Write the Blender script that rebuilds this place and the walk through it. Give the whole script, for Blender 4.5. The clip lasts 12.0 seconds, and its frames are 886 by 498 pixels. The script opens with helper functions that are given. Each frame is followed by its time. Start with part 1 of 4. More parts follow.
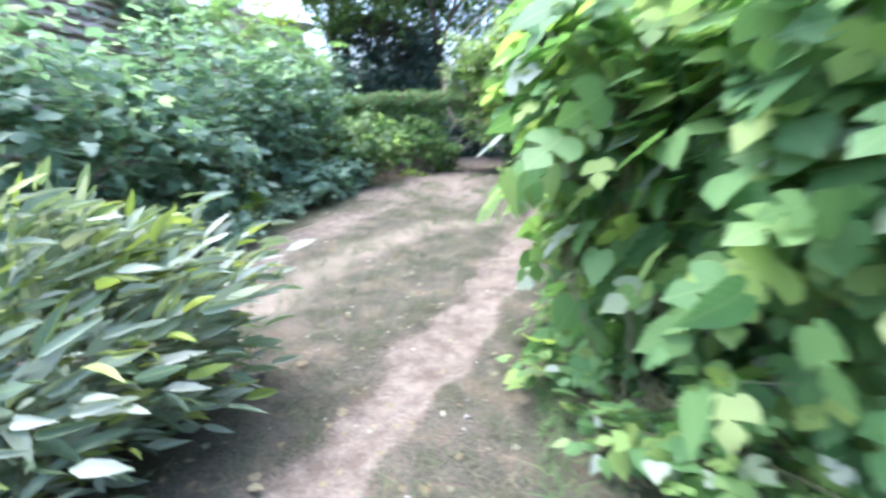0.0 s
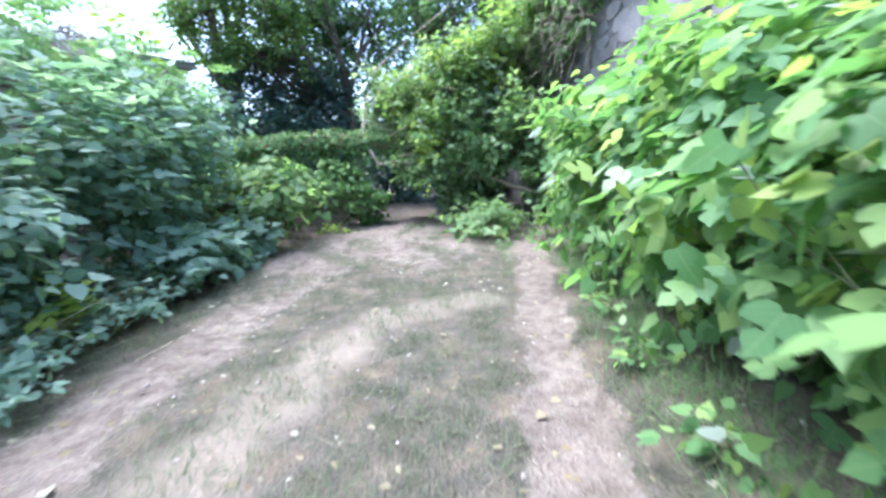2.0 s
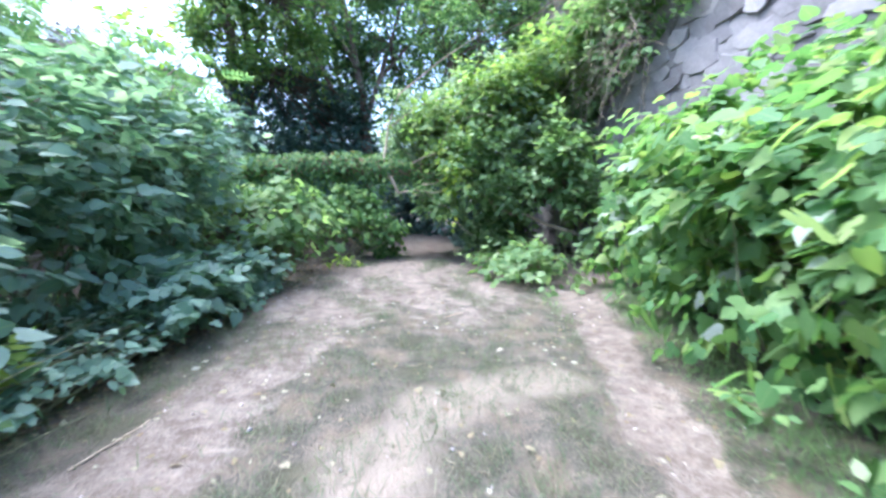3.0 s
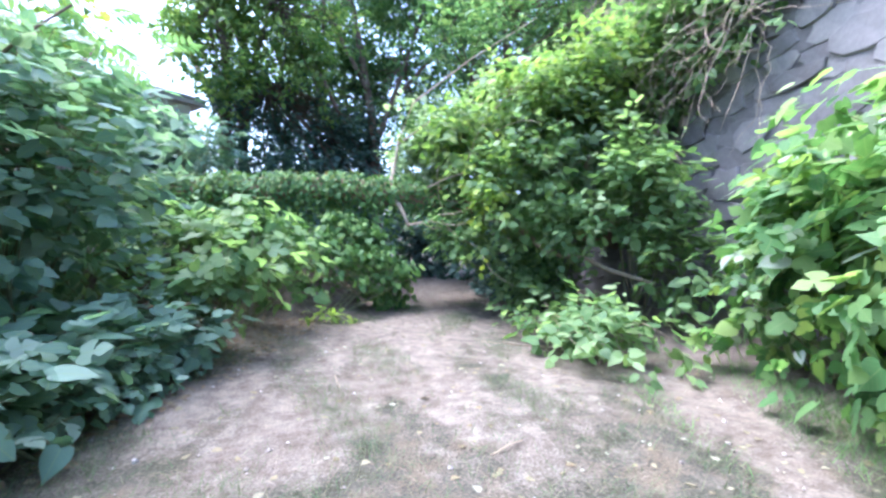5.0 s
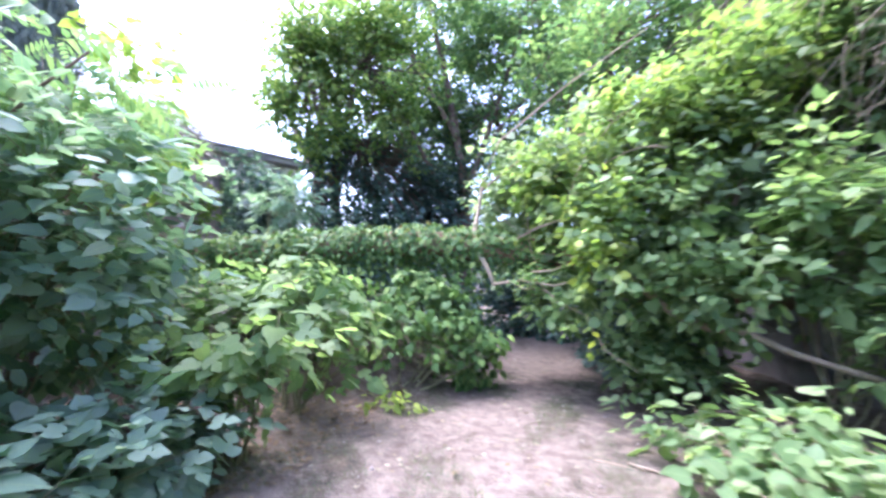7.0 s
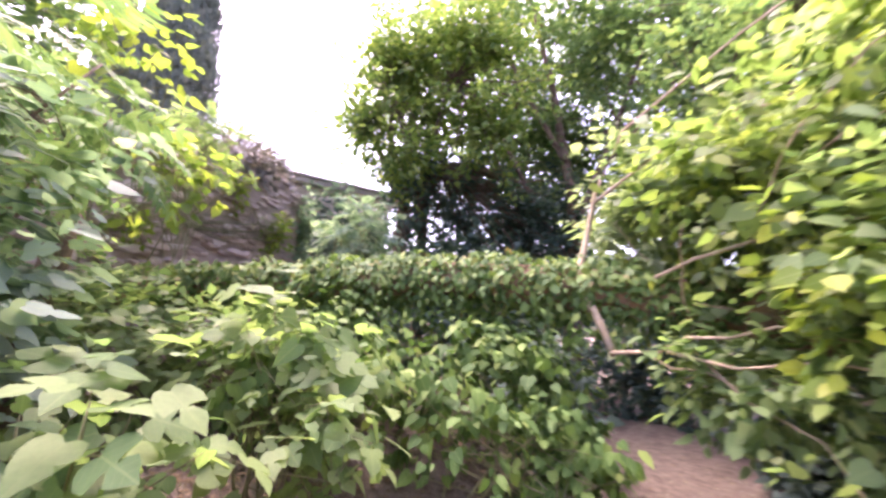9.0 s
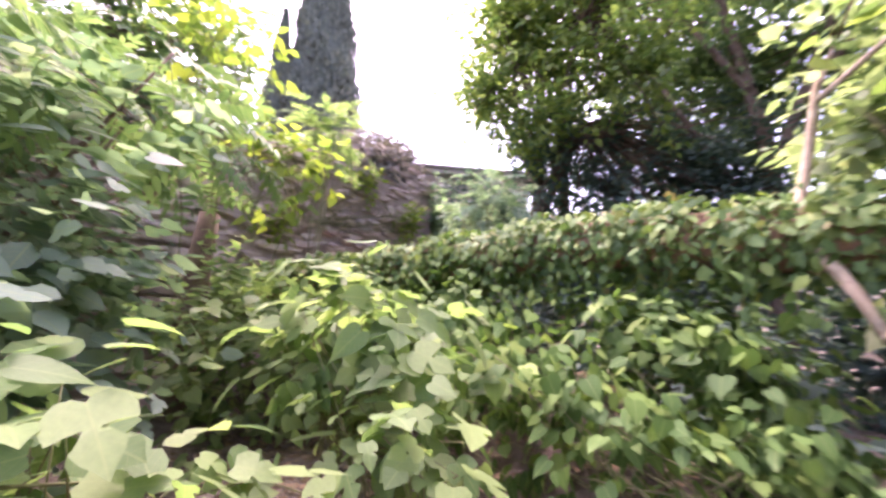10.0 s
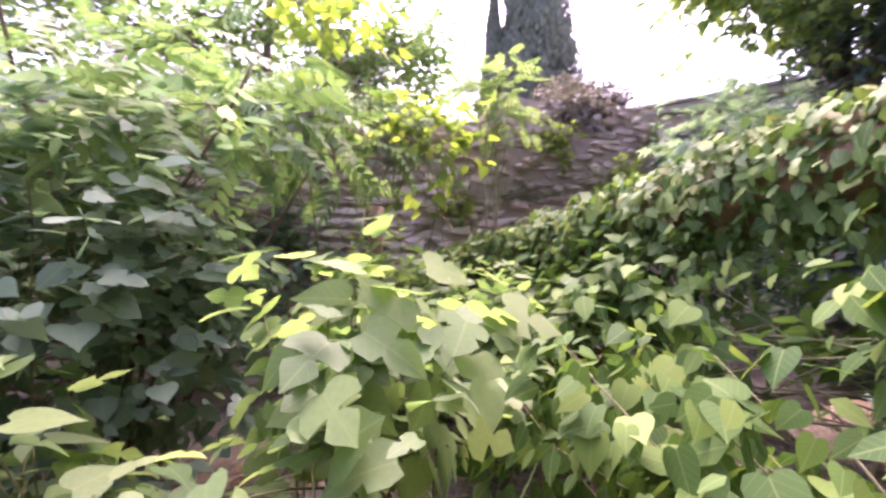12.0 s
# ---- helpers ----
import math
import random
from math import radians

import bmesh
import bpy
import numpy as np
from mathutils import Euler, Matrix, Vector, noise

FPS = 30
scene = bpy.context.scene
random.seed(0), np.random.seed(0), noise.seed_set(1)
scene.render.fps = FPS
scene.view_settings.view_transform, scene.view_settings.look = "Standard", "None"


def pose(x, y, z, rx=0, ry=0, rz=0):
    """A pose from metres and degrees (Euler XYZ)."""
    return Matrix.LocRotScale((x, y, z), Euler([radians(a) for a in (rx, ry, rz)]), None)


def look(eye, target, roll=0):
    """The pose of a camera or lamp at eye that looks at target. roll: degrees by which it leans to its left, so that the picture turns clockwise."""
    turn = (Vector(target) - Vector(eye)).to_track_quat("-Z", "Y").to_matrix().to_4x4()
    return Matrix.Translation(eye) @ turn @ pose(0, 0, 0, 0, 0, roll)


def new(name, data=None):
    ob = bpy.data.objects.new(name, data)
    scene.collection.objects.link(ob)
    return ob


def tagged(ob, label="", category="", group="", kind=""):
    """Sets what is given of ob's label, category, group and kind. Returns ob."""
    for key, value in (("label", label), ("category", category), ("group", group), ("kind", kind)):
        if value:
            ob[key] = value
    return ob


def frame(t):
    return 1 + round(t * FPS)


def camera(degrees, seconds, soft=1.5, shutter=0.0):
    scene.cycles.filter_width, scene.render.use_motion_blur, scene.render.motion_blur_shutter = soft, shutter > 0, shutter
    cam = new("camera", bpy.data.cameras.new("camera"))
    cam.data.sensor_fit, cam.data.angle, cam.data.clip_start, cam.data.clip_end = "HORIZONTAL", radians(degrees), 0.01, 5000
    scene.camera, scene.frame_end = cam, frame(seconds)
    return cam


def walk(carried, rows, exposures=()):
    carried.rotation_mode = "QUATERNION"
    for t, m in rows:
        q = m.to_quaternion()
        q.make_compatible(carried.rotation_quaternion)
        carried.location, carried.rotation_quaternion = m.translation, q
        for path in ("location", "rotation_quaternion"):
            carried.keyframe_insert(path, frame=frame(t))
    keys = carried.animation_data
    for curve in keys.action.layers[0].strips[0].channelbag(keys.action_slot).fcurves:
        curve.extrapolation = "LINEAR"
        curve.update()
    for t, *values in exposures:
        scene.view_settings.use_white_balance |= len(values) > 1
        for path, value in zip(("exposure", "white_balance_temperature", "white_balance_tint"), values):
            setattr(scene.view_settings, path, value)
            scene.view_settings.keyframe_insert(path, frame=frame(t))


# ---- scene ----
cam = camera(93.5, 12.0, soft=2.7, shutter=0.5)
PATH = [
    (0, (0.051, 0.11, 1.49), (0.029, 2.022, 0.904), -0.2),
    (0.5, (0.05, 0.645, 1.473), (-0.383, 2.468, 0.773), -7.9),
    (1, (-0.12, 1.164, 1.563), (-0.413, 3.041, 0.939), -8.8),
    (1.5, (-0.389, 1.794, 1.488), (-0.256, 3.726, 0.987), -4.9),
    (2, (-0.407, 2.375, 1.377), (-0.013, 4.297, 0.99), -2.4),
    (2.5, (-0.59, 2.995, 1.381), (-0.176, 4.929, 1.081), 0.8),
    (3, (-0.731, 3.533, 1.401), (-0.321, 5.476, 1.157), 0.9),
    (3.2, (-0.704, 3.802, 1.37), (-0.3, 5.747, 1.139), 1.3),
    (4.8, (-0.503, 5.709, 1.284), (-0.143, 7.677, 1.279), 2.6),
    (5, (-0.48, 5.818, 1.275), (-0.118, 7.784, 1.226), 2.1),
    (5.5, (-0.409, 5.825, 1.422), (-0.238, 7.817, 1.364), 0.3),
    (6, (-0.37, 6.004, 1.512), (-0.274, 8.002, 1.528), 0.4),
    (6.5, (-0.23, 6.512, 1.529), (-0.134, 8.507, 1.644), 1.5),
    (7, (-0.14, 7.069, 1.491), (-0.265, 9.059, 1.655), 1.7),
    (7.2, (-0.145, 7.279, 1.518), (-0.35, 9.263, 1.668), 0.8),
    (8.8, (0.018, 8.97, 1.596), (-0.522, 10.864, 1.943), 6.2),
    (9, (-0.013, 9.201, 1.612), (-0.664, 11.06, 1.96), 5.6),
    (9.5, (0.0, 9.776, 1.586), (-0.954, 11.513, 1.857), 4.6),
    (10, (-0.132, 10.132, 1.555), (-1.407, 11.652, 1.806), 3.2),
    (10.5, (-0.144, 10.571, 1.566), (-1.72, 11.781, 1.787), 0.8),
    (11, (-0.208, 10.913, 1.63), (-1.952, 11.878, 1.802), -0.8),
    (11.5, (-0.283, 11.237, 1.651), (-2.12, 12.016, 1.781), -0.7),
    (12, (-0.269, 11.506, 1.65), (-2.198, 12.023, 1.752), -0.4),
]
walk(cam, [(t, look(eye, target, roll)) for t, eye, target, roll in PATH],
     exposures=[(0.0, 2.75, 5200, 15), (1.5, 2.7, 5000, 14), (5.0, 2.92, 4930, 17), (6.5, 3.03, 4930, 22), (7.2, 3.12, 5350, 36), (8.8, 3.08, 6500, 49), (12.0, 3.0, 6450, 54)])

# ---- world and light ----
world = bpy.data.worlds.new("overcast_sky")
scene.world = world
world.use_nodes = True
wn, wl = world.node_tree.nodes, world.node_tree.links
sky = wn.new("ShaderNodeTexSky")
sky.sky_type, sky.sun_disc = "NISHITA", False
sky.sun_elevation, sky.sun_rotation = radians(66), radians(-60)
sky.air_density, sky.dust_density, sky.ozone_density = 1.0, 6.0, 1.0
wl.new(sky.outputs[0], wn["Background"].inputs[0])
wn["Background"].inputs[1].default_value = 0.15

sun_data = bpy.data.lights.new("sun", "SUN")
sun_data.energy, sun_data.angle, sun_data.color = 0.7, radians(25), (1.0, 0.96, 0.9)
sun = new("sun", sun_data)
sun_dir = Vector((math.sin(radians(-60)) * math.cos(radians(66)), math.cos(radians(-60)) * math.cos(radians(66)), math.sin(radians(66))))
sun.matrix_world = look(sun_dir * 60, (0, 8, 0))


# ---- materials ----
def nodes_of(name):
    m = bpy.data.materials.new(name)
    m.use_nodes = True
    return m, m.node_tree.nodes, m.node_tree.links, m.node_tree.nodes["Principled BSDF"]


def ramp(n, stops):
    r = n.new("ShaderNodeValToRGB")
    e = r.color_ramp.elements
    while len(e) < len(stops):
        e.new(0.5)
    for el, (p, c) in zip(e, stops):
        el.position, el.color = p, (*c, 1)
    return r


def mathn(n, l, op, a, b=None):
    m = n.new("ShaderNodeMath")
    m.operation = op
    for k, v in enumerate((a, b)):
        if v is None:
            continue
        if isinstance(v, (int, float)):
            m.inputs[k].default_value = v
        else:
            l.new(v, m.inputs[k])
    return m.outputs[0]


def mixc(n, l, fac, a, b, mode="MIX"):
    m = n.new("ShaderNodeMix")
    m.data_type, m.blend_type = "RGBA", mode
    for sock, v in ((m.inputs[0], fac), (m.inputs[6], a), (m.inputs[7], b)):
        if isinstance(v, (int, float)):
            sock.default_value = v
        elif isinstance(v, tuple):
            sock.default_value = (*v, 1)
        else:
            l.new(v, sock)
    return m.outputs[2]


def noisen(n, l, scale, detail=4, coord="Object"):
    tc = n.new("ShaderNodeTexCoord")
    t = n.new("ShaderNodeTexNoise")
    t.inputs["Scale"].default_value, t.inputs["Detail"].default_value = scale, detail
    l.new(tc.outputs[coord], t.inputs["Vector"])
    return t.outputs["Fac"]


def bumpn(n, l, height, strength, dist=0.01):
    b = n.new("ShaderNodeBump")
    b.inputs["Strength"].default_value, b.inputs["Distance"].default_value = strength, dist
    l.new(height, b.inputs["Height"])
    return b.outputs[0]


def leaf_material(name, stops, translucency=0.35, rough=0.5, veins=True, spec=0.28):
    """Leaf: colour by the leaf's own chance value, lighter veins, blotches, light shining through."""
    m, n, l, p = nodes_of(name)
    geo, inf = n.new("ShaderNodeNewGeometry"), n.new("ShaderNodeObjectInfo")
    chance = mathn(n, l, "FRACT", mathn(n, l, "ADD", geo.outputs["Random Per Island"], inf.outputs["Random"]))
    col = ramp(n, stops)
    l.new(chance, col.inputs[0])
    c = col.outputs[0]
    blotch = noisen(n, l, 9.0, 3)
    c = mixc(n, l, mathn(n, l, "MULTIPLY", blotch, 0.35), c, (0.05, 0.10, 0.03))
    if veins:
        uv = n.new("ShaderNodeUVMap")
        sep = n.new("ShaderNodeSeparateXYZ")
        l.new(uv.outputs[0], sep.inputs[0])
        au = mathn(n, l, "ABSOLUTE", sep.outputs[0])
        mid = mathn(n, l, "LESS_THAN", au, 0.018)
        side = mathn(n, l, "SUBTRACT", sep.outputs[1], mathn(n, l, "MULTIPLY", au, 0.8))
        wave = mathn(n, l, "FRACT", mathn(n, l, "MULTIPLY", side, 6.0))
        rib = mathn(n, l, "LESS_THAN", wave, 0.09)
        vein = mathn(n, l, "MAXIMUM", mid, mathn(n, l, "MULTIPLY", rib, 0.6))
        c = mixc(n, l, mathn(n, l, "MULTIPLY", vein, 0.35), c, (0.30, 0.38, 0.16))
        l.new(bumpn(n, l, mathn(n, l, "ADD", wave, noisen(n, l, 60, 2)), 0.25, 0.004), p.inputs["Normal"])
    l.new(c, p.inputs["Base Color"])
    p.inputs["Roughness"].default_value = rough
    p.inputs["Specular IOR Level"].default_value = spec
    tr = n.new("ShaderNodeBsdfTranslucent")
    l.new(mixc(n, l, 1.0, c, (1.08, 1.15, 0.64), "MULTIPLY"), tr.inputs[0])
    mx = n.new("ShaderNodeMixShader")
    mx.inputs[0].default_value = translucency
    l.new(p.outputs[0], mx.inputs[1])
    l.new(tr.outputs[0], mx.inputs[2])
    l.new(mx.outputs[0], n["Material Output"].inputs[0])
    return m


def rough_material(name, stops, scale, rough=0.9, bump=0.5, fine=40, by_piece=0.0, dist=0.02):
    m, n, l, p = nodes_of(name)
    big, small = noisen(n, l, scale, 6), noisen(n, l, fine, 5)
    f = mathn(n, l, "ADD", mathn(n, l, "MULTIPLY", big, 0.65), mathn(n, l, "MULTIPLY", small, 0.35))
    if by_piece:
        geo, inf = n.new("ShaderNodeNewGeometry"), n.new("ShaderNodeObjectInfo")
        chance = mathn(n, l, "FRACT", mathn(n, l, "ADD", geo.outputs["Random Per Island"], inf.outputs["Random"]))
        f = mathn(n, l, "ADD", mathn(n, l, "MULTIPLY", f, 1 - by_piece), mathn(n, l, "MULTIPLY", chance, by_piece))
    col = ramp(n, stops)
    l.new(f, col.inputs[0])
    l.new(col.outputs[0], p.inputs["Base Color"])
    p.inputs["Roughness"].default_value = rough
    p.inputs["Specular IOR Level"].default_value = 0.25
    l.new(bumpn(n, l, f, bump, dist), p.inputs["Normal"])
    return m


PALE = (0.448, 0.500, 0.425)
MULBERRY = leaf_material("mulberry_leaf", [(0.0, (0.115, 0.235, 0.09)), (0.45, (0.185, 0.325, 0.12)), (0.75, (0.26, 0.395, 0.125)), (0.92, (0.36, 0.465, 0.13)), (0.968, PALE), (1.0, PALE)], 0.56)
# green leaf, greyed and lightened to put the haze into its colour
HAZY = leaf_material("hazy_leaf", [(0.0, (0.14, 0.235, 0.18)), (0.5, (0.225, 0.345, 0.265)), (0.85, (0.33, 0.45, 0.355)), (1.0, (0.44, 0.53, 0.44))], 0.58)
LIGHT = leaf_material("light_leaf", [(0.0, (0.13, 0.225, 0.095)), (0.5, (0.21, 0.32, 0.135)), (0.85, (0.29, 0.40, 0.165)), (1.0, (0.39, 0.48, 0.26))], 0.58)
FEATHERY = leaf_material("feathery_leaf", [(0.0, (0.10, 0.20, 0.085)), (0.5, (0.17, 0.29, 0.125)), (1.0, (0.26, 0.38, 0.17))], 0.5)
SAGE = leaf_material("sage_leaf", [(0.0, (0.17, 0.25, 0.135)), (0.5, (0.27, 0.36, 0.205)), (0.85, (0.37, 0.455, 0.275)), (1.0, (0.47, 0.53, 0.39))], 0.6)
YELLOW = leaf_material("yellow_green_leaf", [(0.0, (0.16, 0.26, 0.05)), (0.5, (0.25, 0.36, 0.06)), (1.0, (0.38, 0.45, 0.08))], 0.6)
DROOP = leaf_material("drooping_grey_leaf", [(0.0, (0.12, 0.175, 0.095)), (0.4, (0.24, 0.295, 0.21)), (0.72, (0.39, 0.42, 0.33)), (0.82, (0.44, 0.46, 0.39)), (0.86, (0.27, 0.35, 0.06)), (1.0, (0.36, 0.40, 0.12))], 0.3)
IVY = leaf_material("ivy_leaf", [(0.0, (0.06, 0.12, 0.045)), (0.45, (0.12, 0.22, 0.07)), (0.78, (0.17, 0.26, 0.065)), (0.94, (0.25, 0.33, 0.09)), (1.0, (0.20, 0.15, 0.08))], 0.32, 0.6, True, 0.2)
HEDERA = leaf_material("climber_leaf", [(0.0, (0.05, 0.115, 0.032)), (0.5, (0.095, 0.185, 0.048)), (0.85, (0.15, 0.255, 0.058)), (1.0, (0.24, 0.34, 0.09))], 0.42, 0.6, True, 0.18)
TREE = leaf_material("tree_leaf", [(0.0, (0.09, 0.17, 0.085)), (0.6, (0.175, 0.28, 0.12)), (1.0, (0.29, 0.39, 0.15))], 0.58, 0.5, False)
LIME = leaf_material("lime_tree_leaf", [(0.0, (0.11, 0.19, 0.065)), (0.5, (0.21, 0.31, 0.095)), (1.0, (0.35, 0.43, 0.12))], 0.62, 0.5, False)
# tree shade and a bluish haze are put into this dark leaf colour
SHADED = leaf_material("shaded_tree_leaf", [(0.0, (0.055, 0.095, 0.095)), (0.7, (0.095, 0.155, 0.145)), (1.0, (0.16, 0.23, 0.175))], 0.5, 0.55, False)
# dry leaf whose mauve-grey tint has haze put into it
DRYIVY = leaf_material("dry_ivy_leaf", [(0.0, (0.16, 0.145, 0.14)), (0.6, (0.27, 0.245, 0.24)), (1.0, (0.38, 0.35, 0.34))], 0.15, 0.8, False, 0.15)
# cypress green lightened and greyed, with distance haze put into the colour
CYPRESS = leaf_material("hazy_cypress_spray", [(0.0, (0.095, 0.115, 0.10)), (1.0, (0.19, 0.215, 0.175))], 0.15, 0.8, False, 0.15)
GRASS = leaf_material("grass_blade", [(0.0, (0.065, 0.10, 0.045)), (0.5, (0.10, 0.125, 0.068)), (0.8, (0.15, 0.14, 0.09)), (1.0, (0.21, 0.185, 0.13))], 0.3, 0.7, False, 0.2)
WEED = leaf_material("weed_blade", [(0.0, (0.08, 0.17, 0.05)), (0.6, (0.14, 0.25, 0.08)), (1.0, (0.24, 0.30, 0.14))], 0.4, 0.6, False, 0.2)
STRAW = leaf_material("straw_blade", [(0.0, (0.13, 0.105, 0.07)), (0.6, (0.19, 0.16, 0.11)), (1.0, (0.25, 0.215, 0.155))], 0.15, 0.8, False, 0.2)
LITTER = leaf_material("dead_leaf", [(0.0, (0.16, 0.10, 0.06)), (0.7, (0.22, 0.17, 0.11)), (1.0, (0.34, 0.31, 0.25))], 0.15, 0.7, True, 0.2)
BROWN = leaf_material("brown_dead_leaf", [(0.0, (0.10, 0.055, 0.035)), (0.6, (0.20, 0.12, 0.08)), (1.0, (0.30, 0.20, 0.14))], 0.15, 0.8, True, 0.2)
BARK = rough_material("bark", [(0.3, (0.07, 0.05, 0.035)), (0.5, (0.14, 0.10, 0.07)), (0.75, (0.24, 0.19, 0.13))], 6, bump=0.9)
PALEWOOD = rough_material("pale_dead_wood", [(0.3, (0.20, 0.15, 0.10)), (0.55, (0.36, 0.29, 0.20)), (0.8, (0.50, 0.44, 0.34))], 8, bump=0.6)
REDWOOD = rough_material("reddish_bark", [(0.3, (0.12, 0.07, 0.045)), (0.55, (0.24, 0.15, 0.09)), (0.8, (0.34, 0.24, 0.15))], 5, bump=0.9)
STEM = rough_material("green_stem", [(0.3, (0.10, 0.10, 0.05)), (0.6, (0.20, 0.20, 0.10)), (0.8, (0.28, 0.26, 0.16))], 14, bump=0.3)
RUBBLE = rough_material("rubble_stone", [(0.2, (0.27, 0.21, 0.18)), (0.42, (0.44, 0.35, 0.295)), (0.62, (0.55, 0.44, 0.375)), (0.85, (0.62, 0.56, 0.50))], 3, bump=0.8, fine=25, by_piece=0.5)
GREYJOINT = rough_material("grey_wall_joint", [(0.25, (0.11, 0.10, 0.09)), (0.5, (0.175, 0.162, 0.15)), (0.75, (0.25, 0.232, 0.215))], 3.5, bump=1.0, dist=0.05)
MORTAR = rough_material("earth_mortar", [(0.3, (0.23, 0.18, 0.145)), (0.7, (0.42, 0.34, 0.28))], 5, bump=0.9)
CLIFF = rough_material("grey_wall_stone", [(0.2, (0.10, 0.09, 0.08)), (0.45, (0.175, 0.162, 0.15)), (0.65, (0.245, 0.228, 0.21)), (0.85, (0.33, 0.30, 0.265))], 2.2, bump=0.9, fine=18, by_piece=0.35, dist=0.04)
PLASTER = rough_material("beige_plaster", [(0.3, (0.52, 0.45, 0.37)), (0.7, (0.66, 0.59, 0.50))], 1.2, bump=0.2)
ROOFING = rough_material("weathered_roof", [(0.3, (0.22, 0.19, 0.16)), (0.7, (0.38, 0.34, 0.29))], 3, bump=0.5)
PEBBLE = rough_material("pebble", [(0.3, (0.20, 0.17, 0.145)), (0.7, (0.40, 0.36, 0.32))], 5, bump=0.4, by_piece=0.5)


def ground_material():
    m, n, l, p = nodes_of("trodden_earth")
    at, st = n.new("ShaderNodeAttribute"), n.new("ShaderNodeAttribute")
    at.attribute_name, st.attribute_name = "bare", "straw"
    fine, mid, big = noisen(n, l, 55, 6), noisen(n, l, 6, 5), noisen(n, l, 0.9, 4)
    turf = ramp(n, [(0.3, (0.052, 0.047, 0.035)), (0.5, (0.088, 0.078, 0.058)), (0.7, (0.13, 0.112, 0.086))])
    l.new(mathn(n, l, "ADD", mathn(n, l, "MULTIPLY", fine, 0.55), mathn(n, l, "MULTIPLY", mid, 0.45)), turf.inputs[0])
    patch = ramp(n, [(0.42, (0.7, 0.75, 0.6)), (0.5, (1.0, 1.0, 1.0)), (0.62, (1.45, 1.3, 1.15))])
    l.new(mathn(n, l, "ADD", mathn(n, l, "MULTIPLY", noisen(n, l, 2.6, 6), 0.7), mathn(n, l, "MULTIPLY", fine, 0.3)), patch.inputs[0])
    turf_colour = mixc(n, l, 1.0, turf.outputs[0], patch.outputs[0], "MULTIPLY")
    soil = ramp(n, [(0.34, (0.086, 0.068, 0.05)), (0.5, (0.158, 0.13, 0.1)), (0.64, (0.235, 0.2, 0.16))])
    l.new(mathn(n, l, "ADD", mathn(n, l, "MULTIPLY", fine, 0.4), mathn(n, l, "ADD", mathn(n, l, "MULTIPLY", mid, 0.35), mathn(n, l, "MULTIPLY", big, 0.25))), soil.inputs[0])
    clod = ramp(n, [(0.36, (0.78, 0.77, 0.75)), (0.47, (0.97, 0.97, 0.97)), (0.62, (1.1, 1.08, 1.06))])
    l.new(noisen(n, l, 10, 7), clod.inputs[0])
    soil_colour = mixc(n, l, 1.0, soil.outputs[0], clod.outputs[0], "MULTIPLY")
    edge = mathn(n, l, "ADD", at.outputs["Fac"], mathn(n, l, "MULTIPLY", mathn(n, l, "SUBTRACT", mathn(n, l, "ADD", mathn(n, l, "MULTIPLY", fine, 0.5), mathn(n, l, "MULTIPLY", mid, 0.5)), 0.5), 1.25))
    cl = n.new("ShaderNodeMapRange")
    cl.inputs[1].default_value, cl.inputs[2].default_value = 0.3, 0.7
    l.new(edge, cl.inputs[0])
    c = mixc(n, l, cl.outputs[0], turf_colour, soil_colour)
    c = mixc(n, l, mathn(n, l, "MULTIPLY", st.outputs["Fac"], 0.8), c, (0.235, 0.195, 0.145))
    l.new(c, p.inputs["Base Color"])
    p.inputs["Roughness"].default_value = 0.95
    p.inputs["Specular IOR Level"].default_value = 0.15
    l.new(bumpn(n, l, mathn(n, l, "ADD", fine, mid), 0.9, 0.035), p.inputs["Normal"])
    return m


EARTH = ground_material()

# ---- mesh tools ----
rng = np.random.default_rng(7)


def mesh_from(name, verts, tris, mat, uvs=None, smooth=True):
    me = bpy.data.meshes.new(name)
    verts, tris = np.asarray(verts, np.float32), np.asarray(tris, np.int32)
    me.vertices.add(len(verts))
    me.vertices.foreach_set("co", verts.ravel())
    me.loops.add(tris.size)
    me.loops.foreach_set("vertex_index", tris.ravel())
    me.polygons.add(len(tris))
    me.polygons.foreach_set("loop_start", np.arange(0, tris.size, 3, dtype=np.int32))
    me.polygons.foreach_set("loop_total", np.full(len(tris), 3, np.int32))
    me.polygons.foreach_set("use_smooth", np.full(len(tris), smooth))
    if uvs is not None:
        lay = me.uv_layers.new(name="UVMap")
        lay.data.foreach_set("uv", np.asarray(uvs, np.float32)[tris.ravel()].ravel())
    me.update(calc_edges=True)
    me.materials.append(mat)
    return me


def part(name, data, parent, label="", kind=""):
    ob = new(name, data)
    ob.parent = parent
    return tagged(ob, label=label, kind=kind)


def thing(name, at, label, category, group="", kind=""):
    ob = new(name)
    ob.location = at
    ob.empty_display_size = 0.2
    return tagged(ob, label, category, group, kind)


